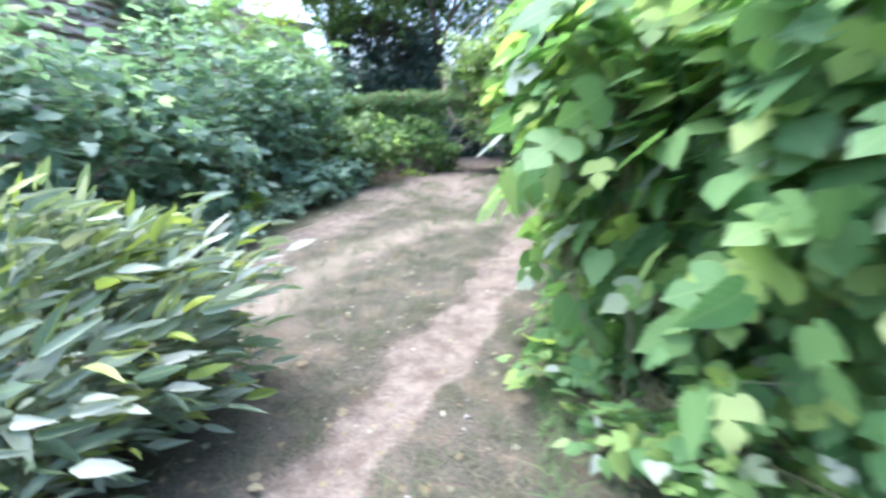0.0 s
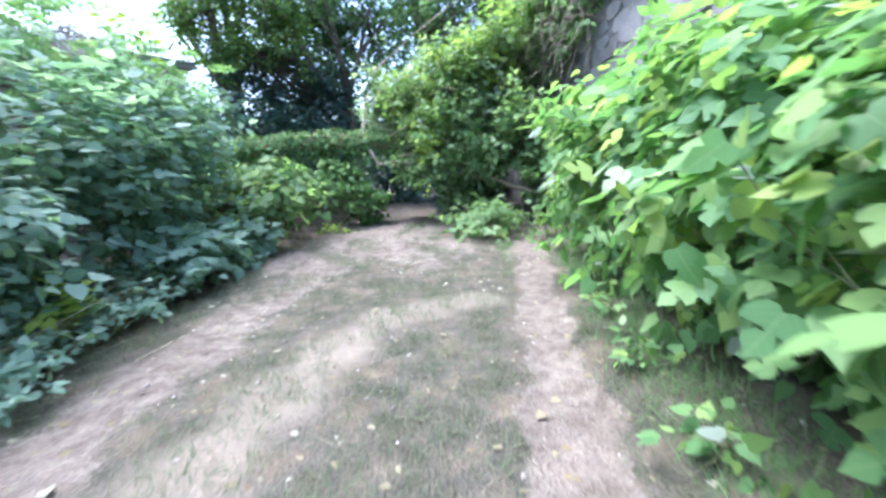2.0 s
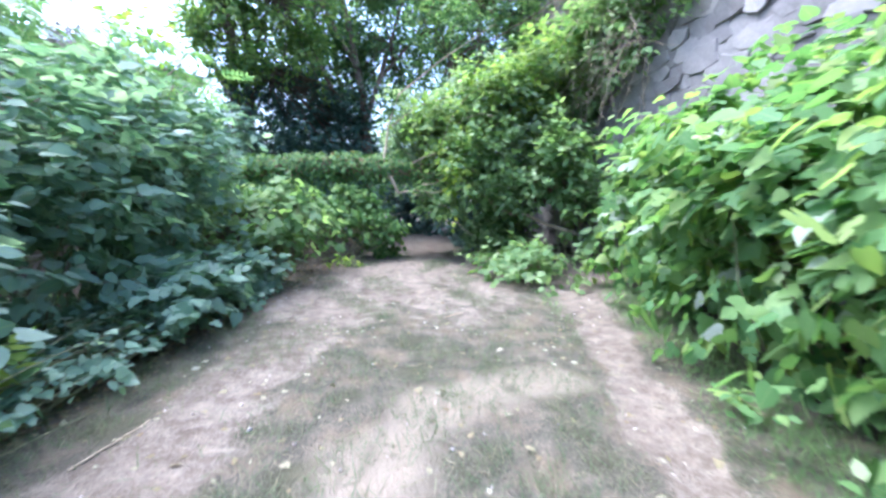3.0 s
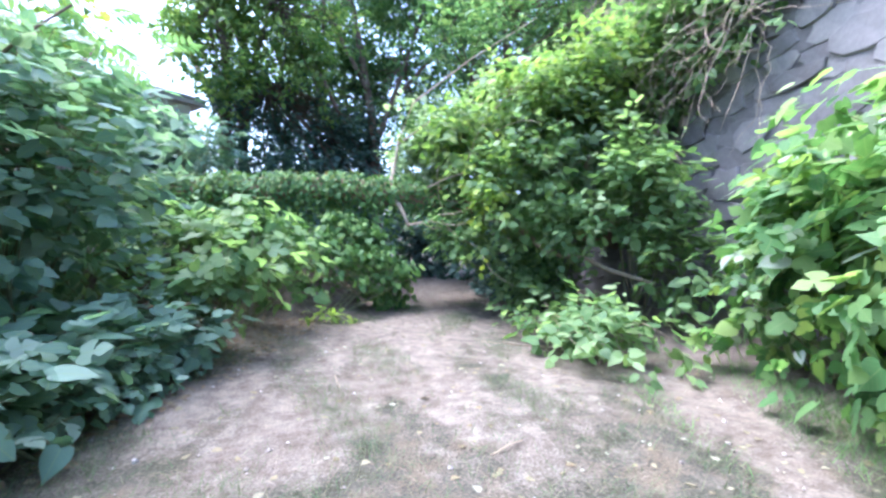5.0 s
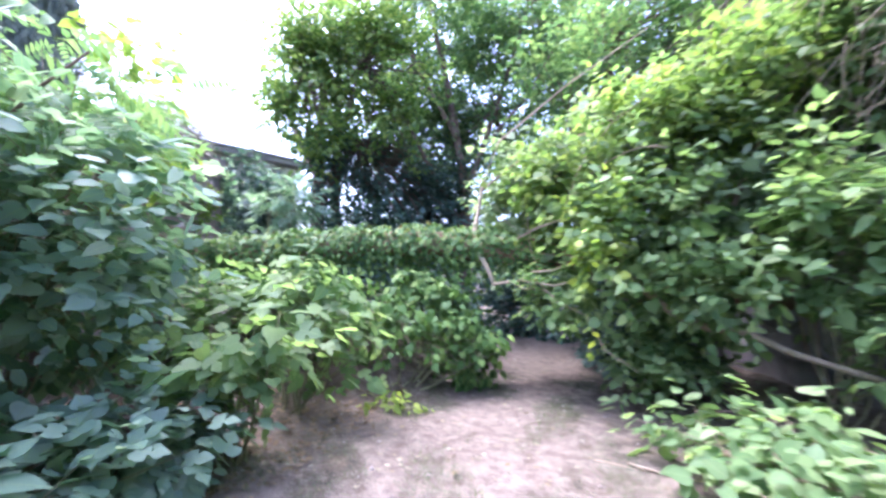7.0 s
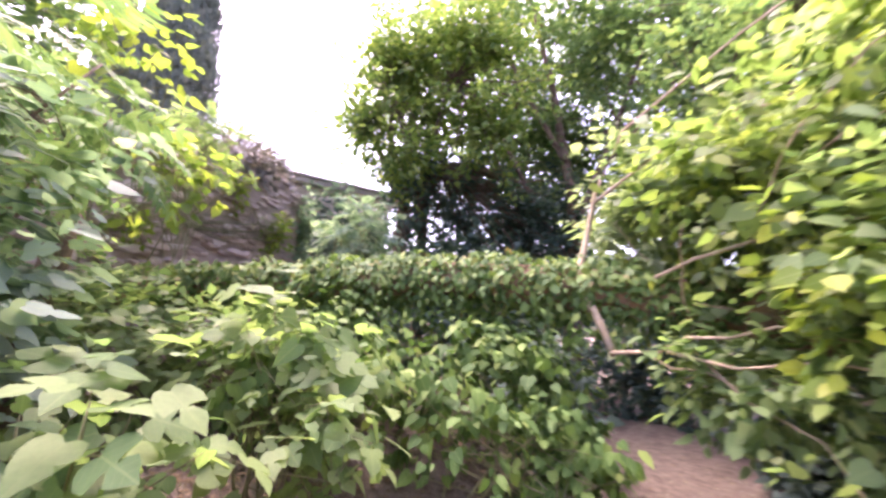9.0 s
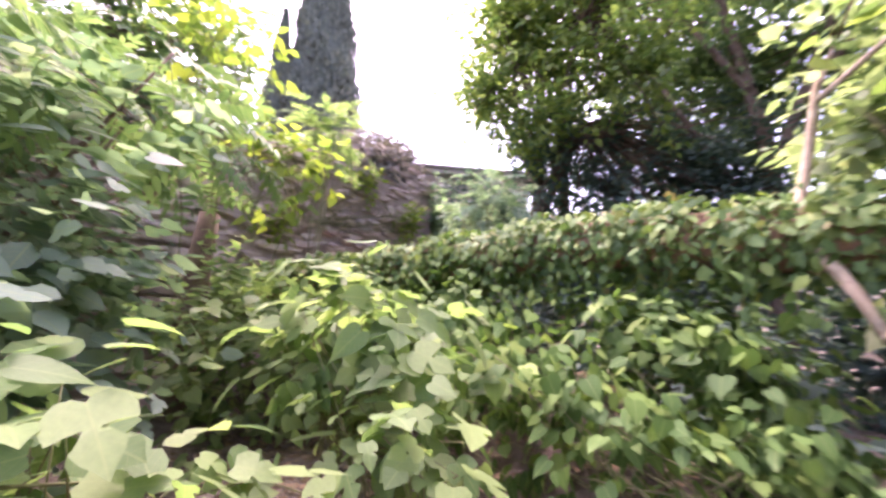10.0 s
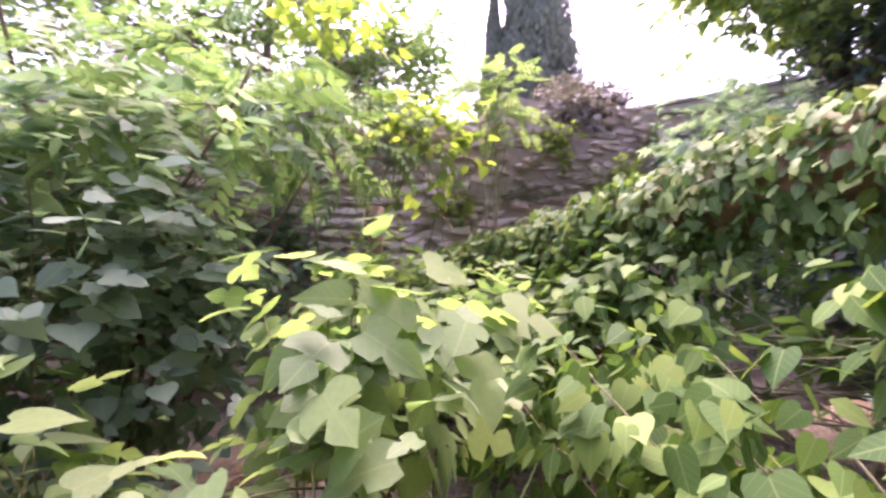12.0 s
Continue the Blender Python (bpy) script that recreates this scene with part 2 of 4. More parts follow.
def leaf_template(rows, fold=0.12, droop=0.18):
    """rows: (place on the midrib, half width, place of the edge). Gives vertices, triangles and a flat map; the tip lies along +y."""
    v, uv, t = [], [], []
    for mv, u, ev in rows:
        for s in (-1, 0, 1):
            y = mv if s == 0 else ev
            x = s * u
            v.append((x, y, -droop * y * y + fold * abs(x) * 1.5 - 0.25 * x * x))
            uv.append((x, y))
    for i in range(len(rows) - 1):
        a = 3 * i
        for q in ((a, a + 1, a + 4, a + 3), (a + 1, a + 2, a + 5, a + 4)):
            for tri in ((q[0], q[1], q[2]), (q[0], q[2], q[3])):
                p0, p1, p2 = (np.array(v[k]) for k in tri)
                if np.linalg.norm(np.cross(p1 - p0, p2 - p0)) > 1e-5:
                    t.append(tri)
    return np.array(v), np.array(t), np.array(uv)


LOBED = leaf_template([(0, 0.01, 0), (0.02, 0.14, -0.08), (0.06, 0.3, -0.07), (0.14, 0.44, 0.04), (0.24, 0.54, 0.24), (0.33, 0.5, 0.44), (0.37, 0.26, 0.4), (0.41, 0.12, 0.39), (0.47, 0.2, 0.5), (0.57, 0.31, 0.62), (0.7, 0.24, 0.75), (0.82, 0.11, 0.87), (1, 0, 1)])
HEART = leaf_template([(0, 0.01, 0), (0.02, 0.15, -0.09), (0.08, 0.32, -0.06), (0.2, 0.42, 0.12), (0.36, 0.41, 0.33), (0.52, 0.31, 0.54), (0.68, 0.17, 0.72), (0.84, 0.06, 0.87), (1, 0, 1)])
MITTEN = leaf_template([(0, 0.01, 0), (0.05, 0.27, -0.05), (0.18, 0.4, 0.14), (0.33, 0.38, 0.4), (0.42, 0.19, 0.43), (0.54, 0.3, 0.6), (0.72, 0.2, 0.8), (1, 0, 1)], 0.16, 0.25)
OVAL = leaf_template([(0, 0.01, 0), (0.3, 0.3, 0.26), (0.65, 0.25, 0.65), (1, 0, 1)])
LANCE = leaf_template([(0, 0.01, 0), (0.3, 0.15, 0.28), (0.65, 0.13, 0.65), (1, 0, 1)], 0.3, 0.3)
FOLDED = leaf_template([(0, 0.01, 0), (0.15, 0.1, 0.14), (0.45, 0.12, 0.44), (0.8, 0.06, 0.8), (1, 0, 1)], 0.9, 0.1)
IVYLEAF = leaf_template([(0, 0.01, 0), (0.08, 0.42, 0.02), (0.35, 0.27, 0.36), (0.48, 0.4, 0.52), (1, 0, 1)], 0.1, 0.2)
DIAMOND = leaf_template([(0, 0, 0), (0.45, 0.27, 0.45), (1, 0, 1)], 0.1, 0.2)


def pinnate(pairs, width, slant=0.45):
    """A compound leaf: pairs of drooping leaflets along a thin rib, with one at the tip."""
    leaflet = leaf_template([(0, 0, 0), (0.25, width, 0.22), (0.65, width * 0.8, 0.65), (1, 0, 1)], 0.15, 0.35)
    V, T, U, base = [], [], [], 0
    places = [(0.18 + 0.7 * k / (pairs - 1), s) for k in range(pairs) for s in (-1, 1)] + [(0.9, 0)]
    for y, s in places:
        size = 0.34 * (1.1 - 0.45 * abs(y - 0.45))
        d = np.array([s * 0.9, slant if s else 1.0, -0.12])
        d /= np.linalg.norm(d)
        x = np.cross(d, (0, 0, 1.0))
        x /= np.linalg.norm(x)
        rot = np.stack([x, d, np.cross(x, d)], -1)
        V.append(leaflet[0] @ rot.T * size + np.array([0, y, -0.35 * y * y]))
        T.append(leaflet[1] + base)
        U.append(leaflet[2])
        base += len(leaflet[0])
    rib = np.array([(-0.008, 0, 0), (0.008, 0, 0), (0.005, 0.55, -0.11), (-0.005, 0.55, -0.11), (0, 0.95, -0.32)])
    V.append(rib)
    T.append(np.array([(0, 1, 2), (0, 2, 3), (3, 2, 4)]) + base)
    U.append(rib[:, :2])
    return np.concatenate(V), np.concatenate(T), np.concatenate(U)


PINNATE = pinnate(6, 0.17)
FEATHER = pinnate(5, 0.2)
BLADE = leaf_template([(0, 0.02, 0), (0.5, 0.016, 0.5), (1, 0, 1)], 0.0, 0.45)


def unit(a):
    return a / np.maximum(np.linalg.norm(a, axis=-1, keepdims=True), 1e-6)


def frames_for(normals, tips):
    """Rotation matrices whose y axis follows the tips and whose z axis is near the normals."""
    y = unit(tips)
    x = unit(np.cross(y, normals))
    z = np.cross(x, y)
    return np.stack([x, y, z], axis=-1)


def scatter_mesh(name, templates, pos, rot, size, mat):
    """One mesh of many leaves, with the templates taken in turn."""
    vs, ts, us, base = [], [], [], 0
    k = len(templates)
    for i, (tv, tt, tu) in enumerate(templates):
        p, r, s = pos[i::k], rot[i::k], size[i::k]
        if not len(p):
            continue
        shape = np.stack([rng.uniform(0.72, 1.12, len(p)), np.ones(len(p)), rng.uniform(-0.2, 1.5, len(p))], 1)
        v = np.einsum("nij,nmj->nmi", r, tv[None] * shape[:, None, :]) * s[:, None, None] + p[:, None, :]
        t = tt[None] + (np.arange(len(p)) * len(tv))[:, None, None] + base
        vs.append(v.reshape(-1, 3))
        ts.append(t.reshape(-1, 3))
        us.append(np.tile(tu, (len(p), 1)))
        base += len(p) * len(tv)
    return mesh_from(name, np.concatenate(vs), np.concatenate(ts), mat, np.concatenate(us))


def tube_mesh(name, paths, mat, sides=7, wobble=0.0):
    """Tapered tubes; each path is a list of (point, radius)."""
    vs, ts, base = [], [], 0
    for path in paths:
        pts = np.array([p for p, _ in path], float)
        rad = np.array([r for _, r in path], float)
        d = unit(np.gradient(pts, axis=0))
        ref = np.where(np.abs(d[:, 2:3]) > 0.9, np.array([[1.0, 0, 0]]), np.array([[0, 0, 1.0]]))
        a = unit(np.cross(d, ref))
        b = np.cross(d, a)
        ang = np.linspace(0, 2 * np.pi, sides, endpoint=False)
        rr = rad[:, None] * (1 + wobble * rng.uniform(-1, 1, (len(pts), sides)))
        ring = pts[:, None] + rr[..., None] * (np.cos(ang)[None, :, None] * a[:, None] + np.sin(ang)[None, :, None] * b[:, None])
        vs.append(ring.reshape(-1, 3))
        n = len(pts)
        for i in range(n - 1):
            for j in range(sides):
                q = [base + i * sides + j, base + i * sides + (j + 1) % sides, base + (i + 1) * sides + (j + 1) % sides, base + (i + 1) * sides + j]
                ts += [(q[0], q[1], q[2]), (q[0], q[2], q[3])]
        for end in (0, n - 1):
            c = base + n * sides + (end > 0)
            for j in range(sides):
                ts.append((base + end * sides + j, base + end * sides + (j + 1) % sides, c))
        vs.append(pts[[0, -1]])
        base += n * sides + 2
    return mesh_from(name, np.concatenate(vs), ts, mat)


def bend(a, b, r0, r1, sag=0.1, n=7):
    """A bent stem from a to b, with radii r0 to r1."""
    a, b = np.array(a, float), np.array(b, float)
    length = np.linalg.norm(b - a)
    side = rng.normal(0, 1, 3) * length * sag
    out = []
    for f in np.linspace(0, 1, n):
        out.append((a + (b - a) * f + side * math.sin(f * math.pi) * 0.6 + rng.normal(0, 0.012, 3) * length * (0 < f < 1), r0 + (r1 - r0) * f))
    return out


def clump_points(centre, radii, clusters, per, leaf, floor=0.05, shell=0.55, up=0.9, droop=0.35, jag=0.3, face=0.55, lead=(0, 0, 0)):
    """Leaves in sprays near the surface of an uneven rounded mass. Gives places, rotations, sizes and the sprays' centres."""
    centre, radii = np.array(centre, float), np.array(radii, float)
    d = unit(rng.normal(0, 1, (clusters, 3)))
    d[:, 2] = np.abs(d[:, 2]) * np.where(rng.random(clusters) < 0.72, 1, -1)
    k = rng.uniform(0, 9, 3)
    lump = 1 + jag * np.sin(d[:, 0] * 5 + k[0]) * np.sin(d[:, 1] * 5 + k[1]) + jag * 0.7 * np.sin(d[:, 2] * 7 + d[:, 0] * 4 + k[2])
    depth = 1 - shell * rng.random(clusters) ** 1.6
    c = centre + d * radii * (lump * depth)[:, None]
    c[:, 2] = np.maximum(c[:, 2], floor + rng.random(clusters) * leaf * 1.2)
    n = clusters * per
    ci = np.repeat(np.arange(clusters), per)
    out = d[ci]
    twig = unit(out + rng.normal(0, 0.5, (clusters, 3))[ci] + np.array([0, 0, 0.15]))
    along = np.tile(np.linspace(-0.5, 0.6, per), clusters)[:, None] * leaf * per * 0.32
    azim = rng.uniform(0, 2 * np.pi, n)
    spread = np.stack([np.cos(azim), np.sin(azim), rng.normal(0, 0.3, n)], 1)
    pos = c[ci] + twig * along + spread * leaf * 0.35
    pos[:, 2] = np.maximum(pos[:, 2], floor)
    tip = unit(np.array(lead) + spread * 0.8 + out * 0.6 - np.array([0, 0, droop]) * (0.4 + rng.random(n))[:, None])
    nor = unit(np.array([0, 0, up]) + out * face + rng.normal(0, 0.33, (n, 3)))
    size = leaf * rng.uniform(0.55, 1.25, n)
    return pos, frames_for(nor, tip), size, c


def keep_clear(pos, gap):
    """Which places stay clear of the walker's way."""
    way = np.array([e for _, e, _, _ in PATH])
    seg = np.concatenate([way[:-1] + (way[1:] - way[:-1]) * f for f in np.linspace(0, 1, 8)])
    return np.min(np.linalg.norm(pos[:, None, :] - seg[None], axis=2), axis=1) > gap


def bush(name, at, blobs, templates, mat, leaf, label, group="", singles=40, stems=6, category="bush", stem_mat=None, per=7, gap=0.34, stem_r=0.014, **kw):
    """A bush: stems, some leaves one by one, and the mass of its foliage. blobs: (centre, radii, sprays)."""
    ob = thing(name, at, label, category, group)
    base = np.array(at, float)
    P, R, S, C = [], [], [], []
    for centre, radii, clusters in blobs:
        p, r, s, c = clump_points(centre, radii, clusters, per, leaf, **kw)
        P.append(p), R.append(r), S.append(s), C.append(c)
    P, R, S, C = (np.concatenate(q) for q in (P, R, S, C))
    ok = keep_clear(P, gap) & (P[:, 2] > height(P[:, 0], P[:, 1]) + 0.02)
    P, R, S = P[ok], R[ok], S[ok]
    C = C[keep_clear(C, gap)]
    order = rng.permutation(len(P))
    P, R, S = P[order] - base, R[order], S[order]
    own = [mesh_from("leaf", tv, tt, mat, tu) for tv, tt, tu in templates]
    stem_mat = stem_mat or STEM
    tops = C[rng.choice(len(C), min(len(C), stems), replace=False)] - base
    shoots = []
    for q in tops:
        root = (*(rng.normal(0, 0.08, 2)), -0.03)
        shoots.append(part("stem", tube_mesh("stem", [bend(root, q, stem_r, stem_r * 0.3, 0.08)], stem_mat, 6), ob))
    for i in range(min(singles, len(P))):
        shoot = shoots[int(np.argmin(np.linalg.norm(tops - P[i], axis=1)))]
        lf = part("leaf", own[i % len(own)], shoot)
        lf.matrix_basis = Matrix.Translation(P[i]) @ Matrix(R[i].tolist()).to_4x4() @ Matrix.Diagonal((float(S[i]) * rng.uniform(0.75, 1.1), float(S[i]), float(S[i]) * rng.uniform(0.3, 1.5), 1))
    part("foliage", scatter_mesh("foliage", templates, P[singles:], R[singles:], S[singles:], mat), ob, kind="stuff")
    few = C[rng.choice(len(C), min(len(C), 60), replace=False)] - base
    mids = tops[rng.integers(0, len(tops), len(few))] * rng.uniform(0.5, 0.9, (len(few), 1))
    part("brush", tube_mesh("brush", [bend(a, b, 0.006, 0.0025, 0.06, 4) for a, b in zip(mids, few)], stem_mat, 4), ob, kind="stuff")
    return ob


def tree(name, at, trunk, limbs, blobs, templates, mat, leaf, label, per=9, bark=None, twigs=120, **kw):
    """A tree: trunk path, limbs and a crown of many leaves. Paths are in the world, as lists of (point, radius)."""
    bark = bark or BARK
    ob = thing(name, at, label, "tree")
    base = np.array(at, float)
    part("trunk", tube_mesh("trunk", [[(np.array(p) - base, r) for p, r in trunk]], bark, 10, 0.08), ob)
    ends = [np.array(trunk[-1][0]) - base]
    for limb in limbs:
        part("limb", tube_mesh("limb", [[(np.array(p) - base, r) for p, r in limb]], bark, 8, 0.06), ob)
        ends += [np.array(p) - base for p, _ in limb[1:]]
    P, R, S, C = [], [], [], []
    for centre, radii, clusters in blobs:
        p, r, s, c = clump_points(centre, radii, clusters, per, leaf, floor=0.3, **kw)
        P.append(p), R.append(r), S.append(s), C.append(c)
    P, R, S, C = (np.concatenate(q) for q in (P, R, S, C))
    part("crown", scatter_mesh("crown", templates, P - base, R, S, mat), ob, kind="stuff")
    if twigs:
        few = C[rng.choice(len(C), min(len(C), twigs), replace=False)] - base
        E = np.array(ends)
        paths = [bend(E[np.argmin(np.linalg.norm(E - f, axis=1))], f, 0.03, 0.006, 0.08, 5) for f in few]
        part("brush", tube_mesh("brush", paths, bark, 4), ob, kind="stuff")
    return ob


# ---- ground ----
def line_gap(x, y, pts):
    best = np.full(x.shape, 99.0)
    for (ax, ay), (bx, by) in zip(pts[:-1], pts[1:]):
        dx, dy = bx - ax, by - ay
        f = np.clip(((x - ax) * dx + (y - ay) * dy) / (dx * dx + dy * dy), 0, 1)
        best = np.minimum(best, np.hypot(x - ax - f * dx, y - ay - f * dy))
    return best


RIGHT_TRAIL = [(-0.9, -3.0), (-0.68, 0.7), (-0.5, 1.57), (-0.22, 2.1), (0.06, 2.8), (0.37, 3.5), (0.72, 4.45), (1.05, 5.35), (1.35, 6.2), (1.8, 7.3), (2.25, 8.4), (2.6, 9.3), (2.4, 10.1), (1.6, 11.2)]
LEFT_TRAIL = [(-2.9, 2.6), (-2.45, 3.7), (-2.15, 4.6), (-1.88, 5.6), (-1.62, 6.6), (-1.1, 8.2), (-0.6, 9.4), (0.2, 10.6), (0.6, 12.0), (0.95, 14.0), (1.5, 17.5), (1.6, 21.0)]
STRAW_LINE = [(-1.5, 3.3), (-1.4, 4.0), (-1.0, 4.95), (-0.65, 5.65), (-0.1, 6.25), (0.75, 6.45)]


def swell(x, y):
    return np.sin(x * 1.7 + 1.3 * np.sin(y * 0.9)) * np.sin(y * 1.3 + 0.8 * np.sin(x * 1.1))


def bare_soil(x, y):
    w = 0.05 * np.sin(y * 4.1) + 0.04 * np.sin(y * 9.3 + x * 3)
    a = np.clip(1 - (line_gap(x, y, RIGHT_TRAIL) + w - 0.16) / 0.12, 0, 1)
    b = np.clip(1 - (line_gap(x, y, LEFT_TRAIL) + w - 0.24) / 0.3, 0, 1) * 0.74
    open_end = np.clip((y - 7.0) / 2.2, 0, 1) * (0.8 + 0.4 * swell(x * 2.2, y * 1.1 + 2) + 0.25 * swell(x * 6, y * 4))
    return np.clip(np.maximum.reduce([a, b, open_end]), 0, 1)


def straw_amount(x, y):
    return np.clip(1 - (line_gap(x, y, STRAW_LINE) + 0.06 * np.sin(y * 7 + x * 5) - 0.14) / 0.22, 0, 1)


def height(x, y):
    near = np.exp(-((x / 30) ** 2 + ((y - 8) / 40) ** 2))
    h = 0.025 * swell(x * 1.2, y * 1.2) + 0.012 * swell(x * 4.1 + 2, y * 3.7) - 0.025 * bare_soil(x, y)
    h = h - 0.10 * np.clip(-x - 1.9, 0, 2) + 0.12 * np.clip(x - 2.6, 0, 2)
    rise = np.clip((-x - 1.5) / 1.4, 0, 1)
    h = h + 0.45 * rise * rise * (3 - 2 * rise) * np.exp(-((y - 11.9) / 1.5) ** 2)
    side = np.clip((-x - 0.35) / 1.1, 0, 1)
    front, back = np.clip((y - 12.3) / 0.8, 0, 1), np.clip((y - 14.3) / 0.9, 0, 1)
    ridge = front * front * (3 - 2 * front) * (1 - back * back * (3 - 2 * back))
    h = h + (0.9 + 0.12 * swell(x * 3, y * 3)) * side * side * (3 - 2 * side) * ridge * np.clip((6.2 + x) / 1.5, 0, 1)
    return h * near


def axis_steps(lo, hi, step, far):
    mid = np.arange(lo, hi, step)
    out = np.geomspace(step, far, 26)
    return np.concatenate([lo - np.cumsum(out)[::-1], mid, hi + np.cumsum(out)])


gx, gy = axis_steps(-6.5, 5.0, 0.075, 900), axis_steps(-2.0, 19.0, 0.075, 900)
GX, GY = np.meshgrid(gx, gy)
gv = np.stack([GX, GY, height(GX, GY)], -1).reshape(-1, 3)
nx, ny = len(gx), len(gy)
q = (np.arange(ny - 1)[:, None] * nx + np.arange(nx - 1)[None]).ravel()
gt = np.concatenate([np.stack([q, q + 1, q + nx + 1], 1), np.stack([q, q + nx + 1, q + nx], 1)])
ground = tagged(new("ground", mesh_from("ground", gv, gt, EARTH)), "pale trodden earth with worn trails and dry turf", "ground", kind="structure")
for key, field in (("bare", bare_soil), ("straw", straw_amount)):
    lay = ground.data.attributes.new(key, "FLOAT", "POINT")
    lay.data.foreach_set("value", field(gv[:, 0], gv[:, 1]).astype(np.float32))


def blades(name, count, box, size, mat, keep, flat, label, category, templates=(BLADE,)):
    x, y = rng.uniform(box[0], box[1], count), rng.uniform(box[2], box[3], count)
    ok = rng.random(count) < keep(x, y)
    x, y = x[ok], y[ok]
    n = len(x)
    pos = np.stack([x, y, height(x, y) + 0.003], 1)
    az = rng.uniform(0, 2 * np.pi, n)
    lean = rng.uniform(0.2, 1.0, n) * flat
    tip = np.stack([np.cos(az) * lean, np.sin(az) * lean, np.full(n, 1.0 - 0.93 * min(flat / 2, 1))], 1)
    nor = np.stack([-np.cos(az) * 0.3, -np.sin(az) * 0.3, np.ones(n)], 1)
    nor += rng.normal(0, 0.3, nor.shape)
    me = scatter_mesh(name, list(templates), pos, frames_for(nor, tip), size * rng.uniform(0.5, 1.3, n), mat)
    return tagged(new(name, me), label, category, kind="stuff")


def turf_here(x, y):
    return np.clip((1 - bare_soil(x, y) * 1.25) * (0.5 + 0.4 * swell(x * 3, y * 3) + 0.4 * swell(x * 8.3 + 1, y * 7.1)) * np.clip((17 - y) / 4, 0, 1), 0.0, 1)


blades("grass", 190000, (-5.0, 3.6, 0.3, 15.0), 0.10, GRASS, turf_here, 0.9, "short patchy grass, half dry, on the earth", "grass")
blades("dry_straw", 34000, (-3.5, 3.0, 0.5, 12.0), 0.13, STRAW, lambda x, y: np.clip(straw_amount(x, y) + 0.3 * np.clip(swell(x * 4.7 + 3, y * 4.1) + 0.3, 0, 1) * (1 - bare_soil(x, y)), 0, 1), 2.0, "flattened dry straw-coloured grass on the ground", "straw")
blades("weeds", 60000, (-0.3, 3.4, 0.6, 9.5), 0.12, WEED, lambda x, y: np.clip(1 - np.abs(line_gap(x, y, RIGHT_TRAIL) - 0.75) / 0.5, 0, 1) * (x > 0.15 + 0.19 * y), 0.8, "taller green weeds along the foot of the bushes", "weeds")
blades("grass_tufts", 90000, (-2.2, 3.2, 7.0, 14.0), 0.075, GRASS, lambda x, y: np.clip(swell(x * 2.4 + 1, y * 1.5) * 1.7 - 0.35 + 0.45 * swell(x * 7, y * 6), 0, 1) * (line_gap(x, y, RIGHT_TRAIL) > 0.28), 0.9, "thin tufts of grass on the bare earth", "grass")
blades("brown_litter", 14000, (-4.2, -0.5, 3.5, 14.5), 0.06, BROWN, lambda x, y: np.clip((-x - 2.45 + 0.28 * (y - 6.5)) * 3, 0, 1), 1.9, "reddish-brown dead leaves under the thicket", "leaf litter", (OVAL, HEART))
blades("leaf_litter", 3200, (-3.5, 3.5, 0.5, 17.0), 0.05, LITTER, lambda x, y: np.full(x.shape, 0.75), 1.9, "dead curled leaves scattered on bare earth", "leaf litter", (OVAL, HEART))

# ---- stone walls ----
def stone_mesh(name, w, h, d, mat, jitter=0.18, face=0.78):
    """A rough block facing +x: a jittered outline with a smaller, proud face."""
    k = 9
    ang = np.linspace(0, 2 * np.pi, k, endpoint=False) + rng.normal(0, 0.12, k)
    sq = 1 / np.maximum(np.abs(np.cos(ang)), np.abs(np.sin(ang))) ** 0.75
    rr = sq * (1 + rng.normal(0, jitter * 0.5, k))
    oy, oz = np.cos(ang) * rr * w / 2, np.sin(ang) * rr * h / 2
    v = [(-d, a, b) for a, b in zip(oy, oz)] + [(d * 0.45, a * 0.98, b * 0.98) for a, b in zip(oy, oz)]
    v += [(d * rng.uniform(0.8, 1.05), a * face, b * face) for a, b in zip(oy, oz)] + [(d * 1.05, 0, 0)]
    t = []
    for lay in (0, k):
        for i in range(k):
            j = (i + 1) % k
            t += [(lay + i, lay + j, lay + k + j), (lay + i, lay + k + j, lay + k + i)]
    for i in range(k):
        t.append((2 * k + i, 2 * k + (i + 1) % k, 3 * k))
    return mesh_from(name, v, t, mat, smooth=False)


def slab(name, box, mat, parent=None, bumps=0.0, step=0.4):
    """A wall body as a box, cut fine enough to be uneven."""
    x0, x1, y0, y1, z0, z1 = box
    bm = bmesh.new()
    bmesh.ops.create_cube(bm, size=1, matrix=Matrix.Translation(((x0 + x1) / 2, (y0 + y1) / 2, (z0 + z1) / 2)) @ Matrix.Diagonal((x1 - x0, y1 - y0, z1 - z0, 1)))
    for axis, lo, hi in ((1, y0, y1), (2, z0, z1)):
        for c in np.arange(lo + step, hi, step):
            co, no = [0, 0, 0], [0, 0, 0]
            co[axis], no[axis] = float(c), 1
            bmesh.ops.bisect_plane(bm, geom=bm.verts[:] + bm.edges[:] + bm.faces[:], plane_co=co, plane_no=no)
    for v in bm.verts:
        v.co += Vector((noise.noise(v.co * 0.9) * bumps, 0, noise.noise(v.co * 1.1 + Vector((9, 0, 0))) * bumps * (v.co.z > z1 - 0.01) * 3))
    me = bpy.data.meshes.new(name)
    bm.to_mesh(me)
    bm.free()
    me.materials.append(mat)
    ob = new(name, me)
    ob.parent = parent
    return ob


retaining = tagged(slab("wall_east", (4.55, 5.2, -4.0, 18.0, -0.3, 7.5), GREYJOINT, None, 0.05), "tall grey retaining wall of large irregular stones", "wall", kind="structure")
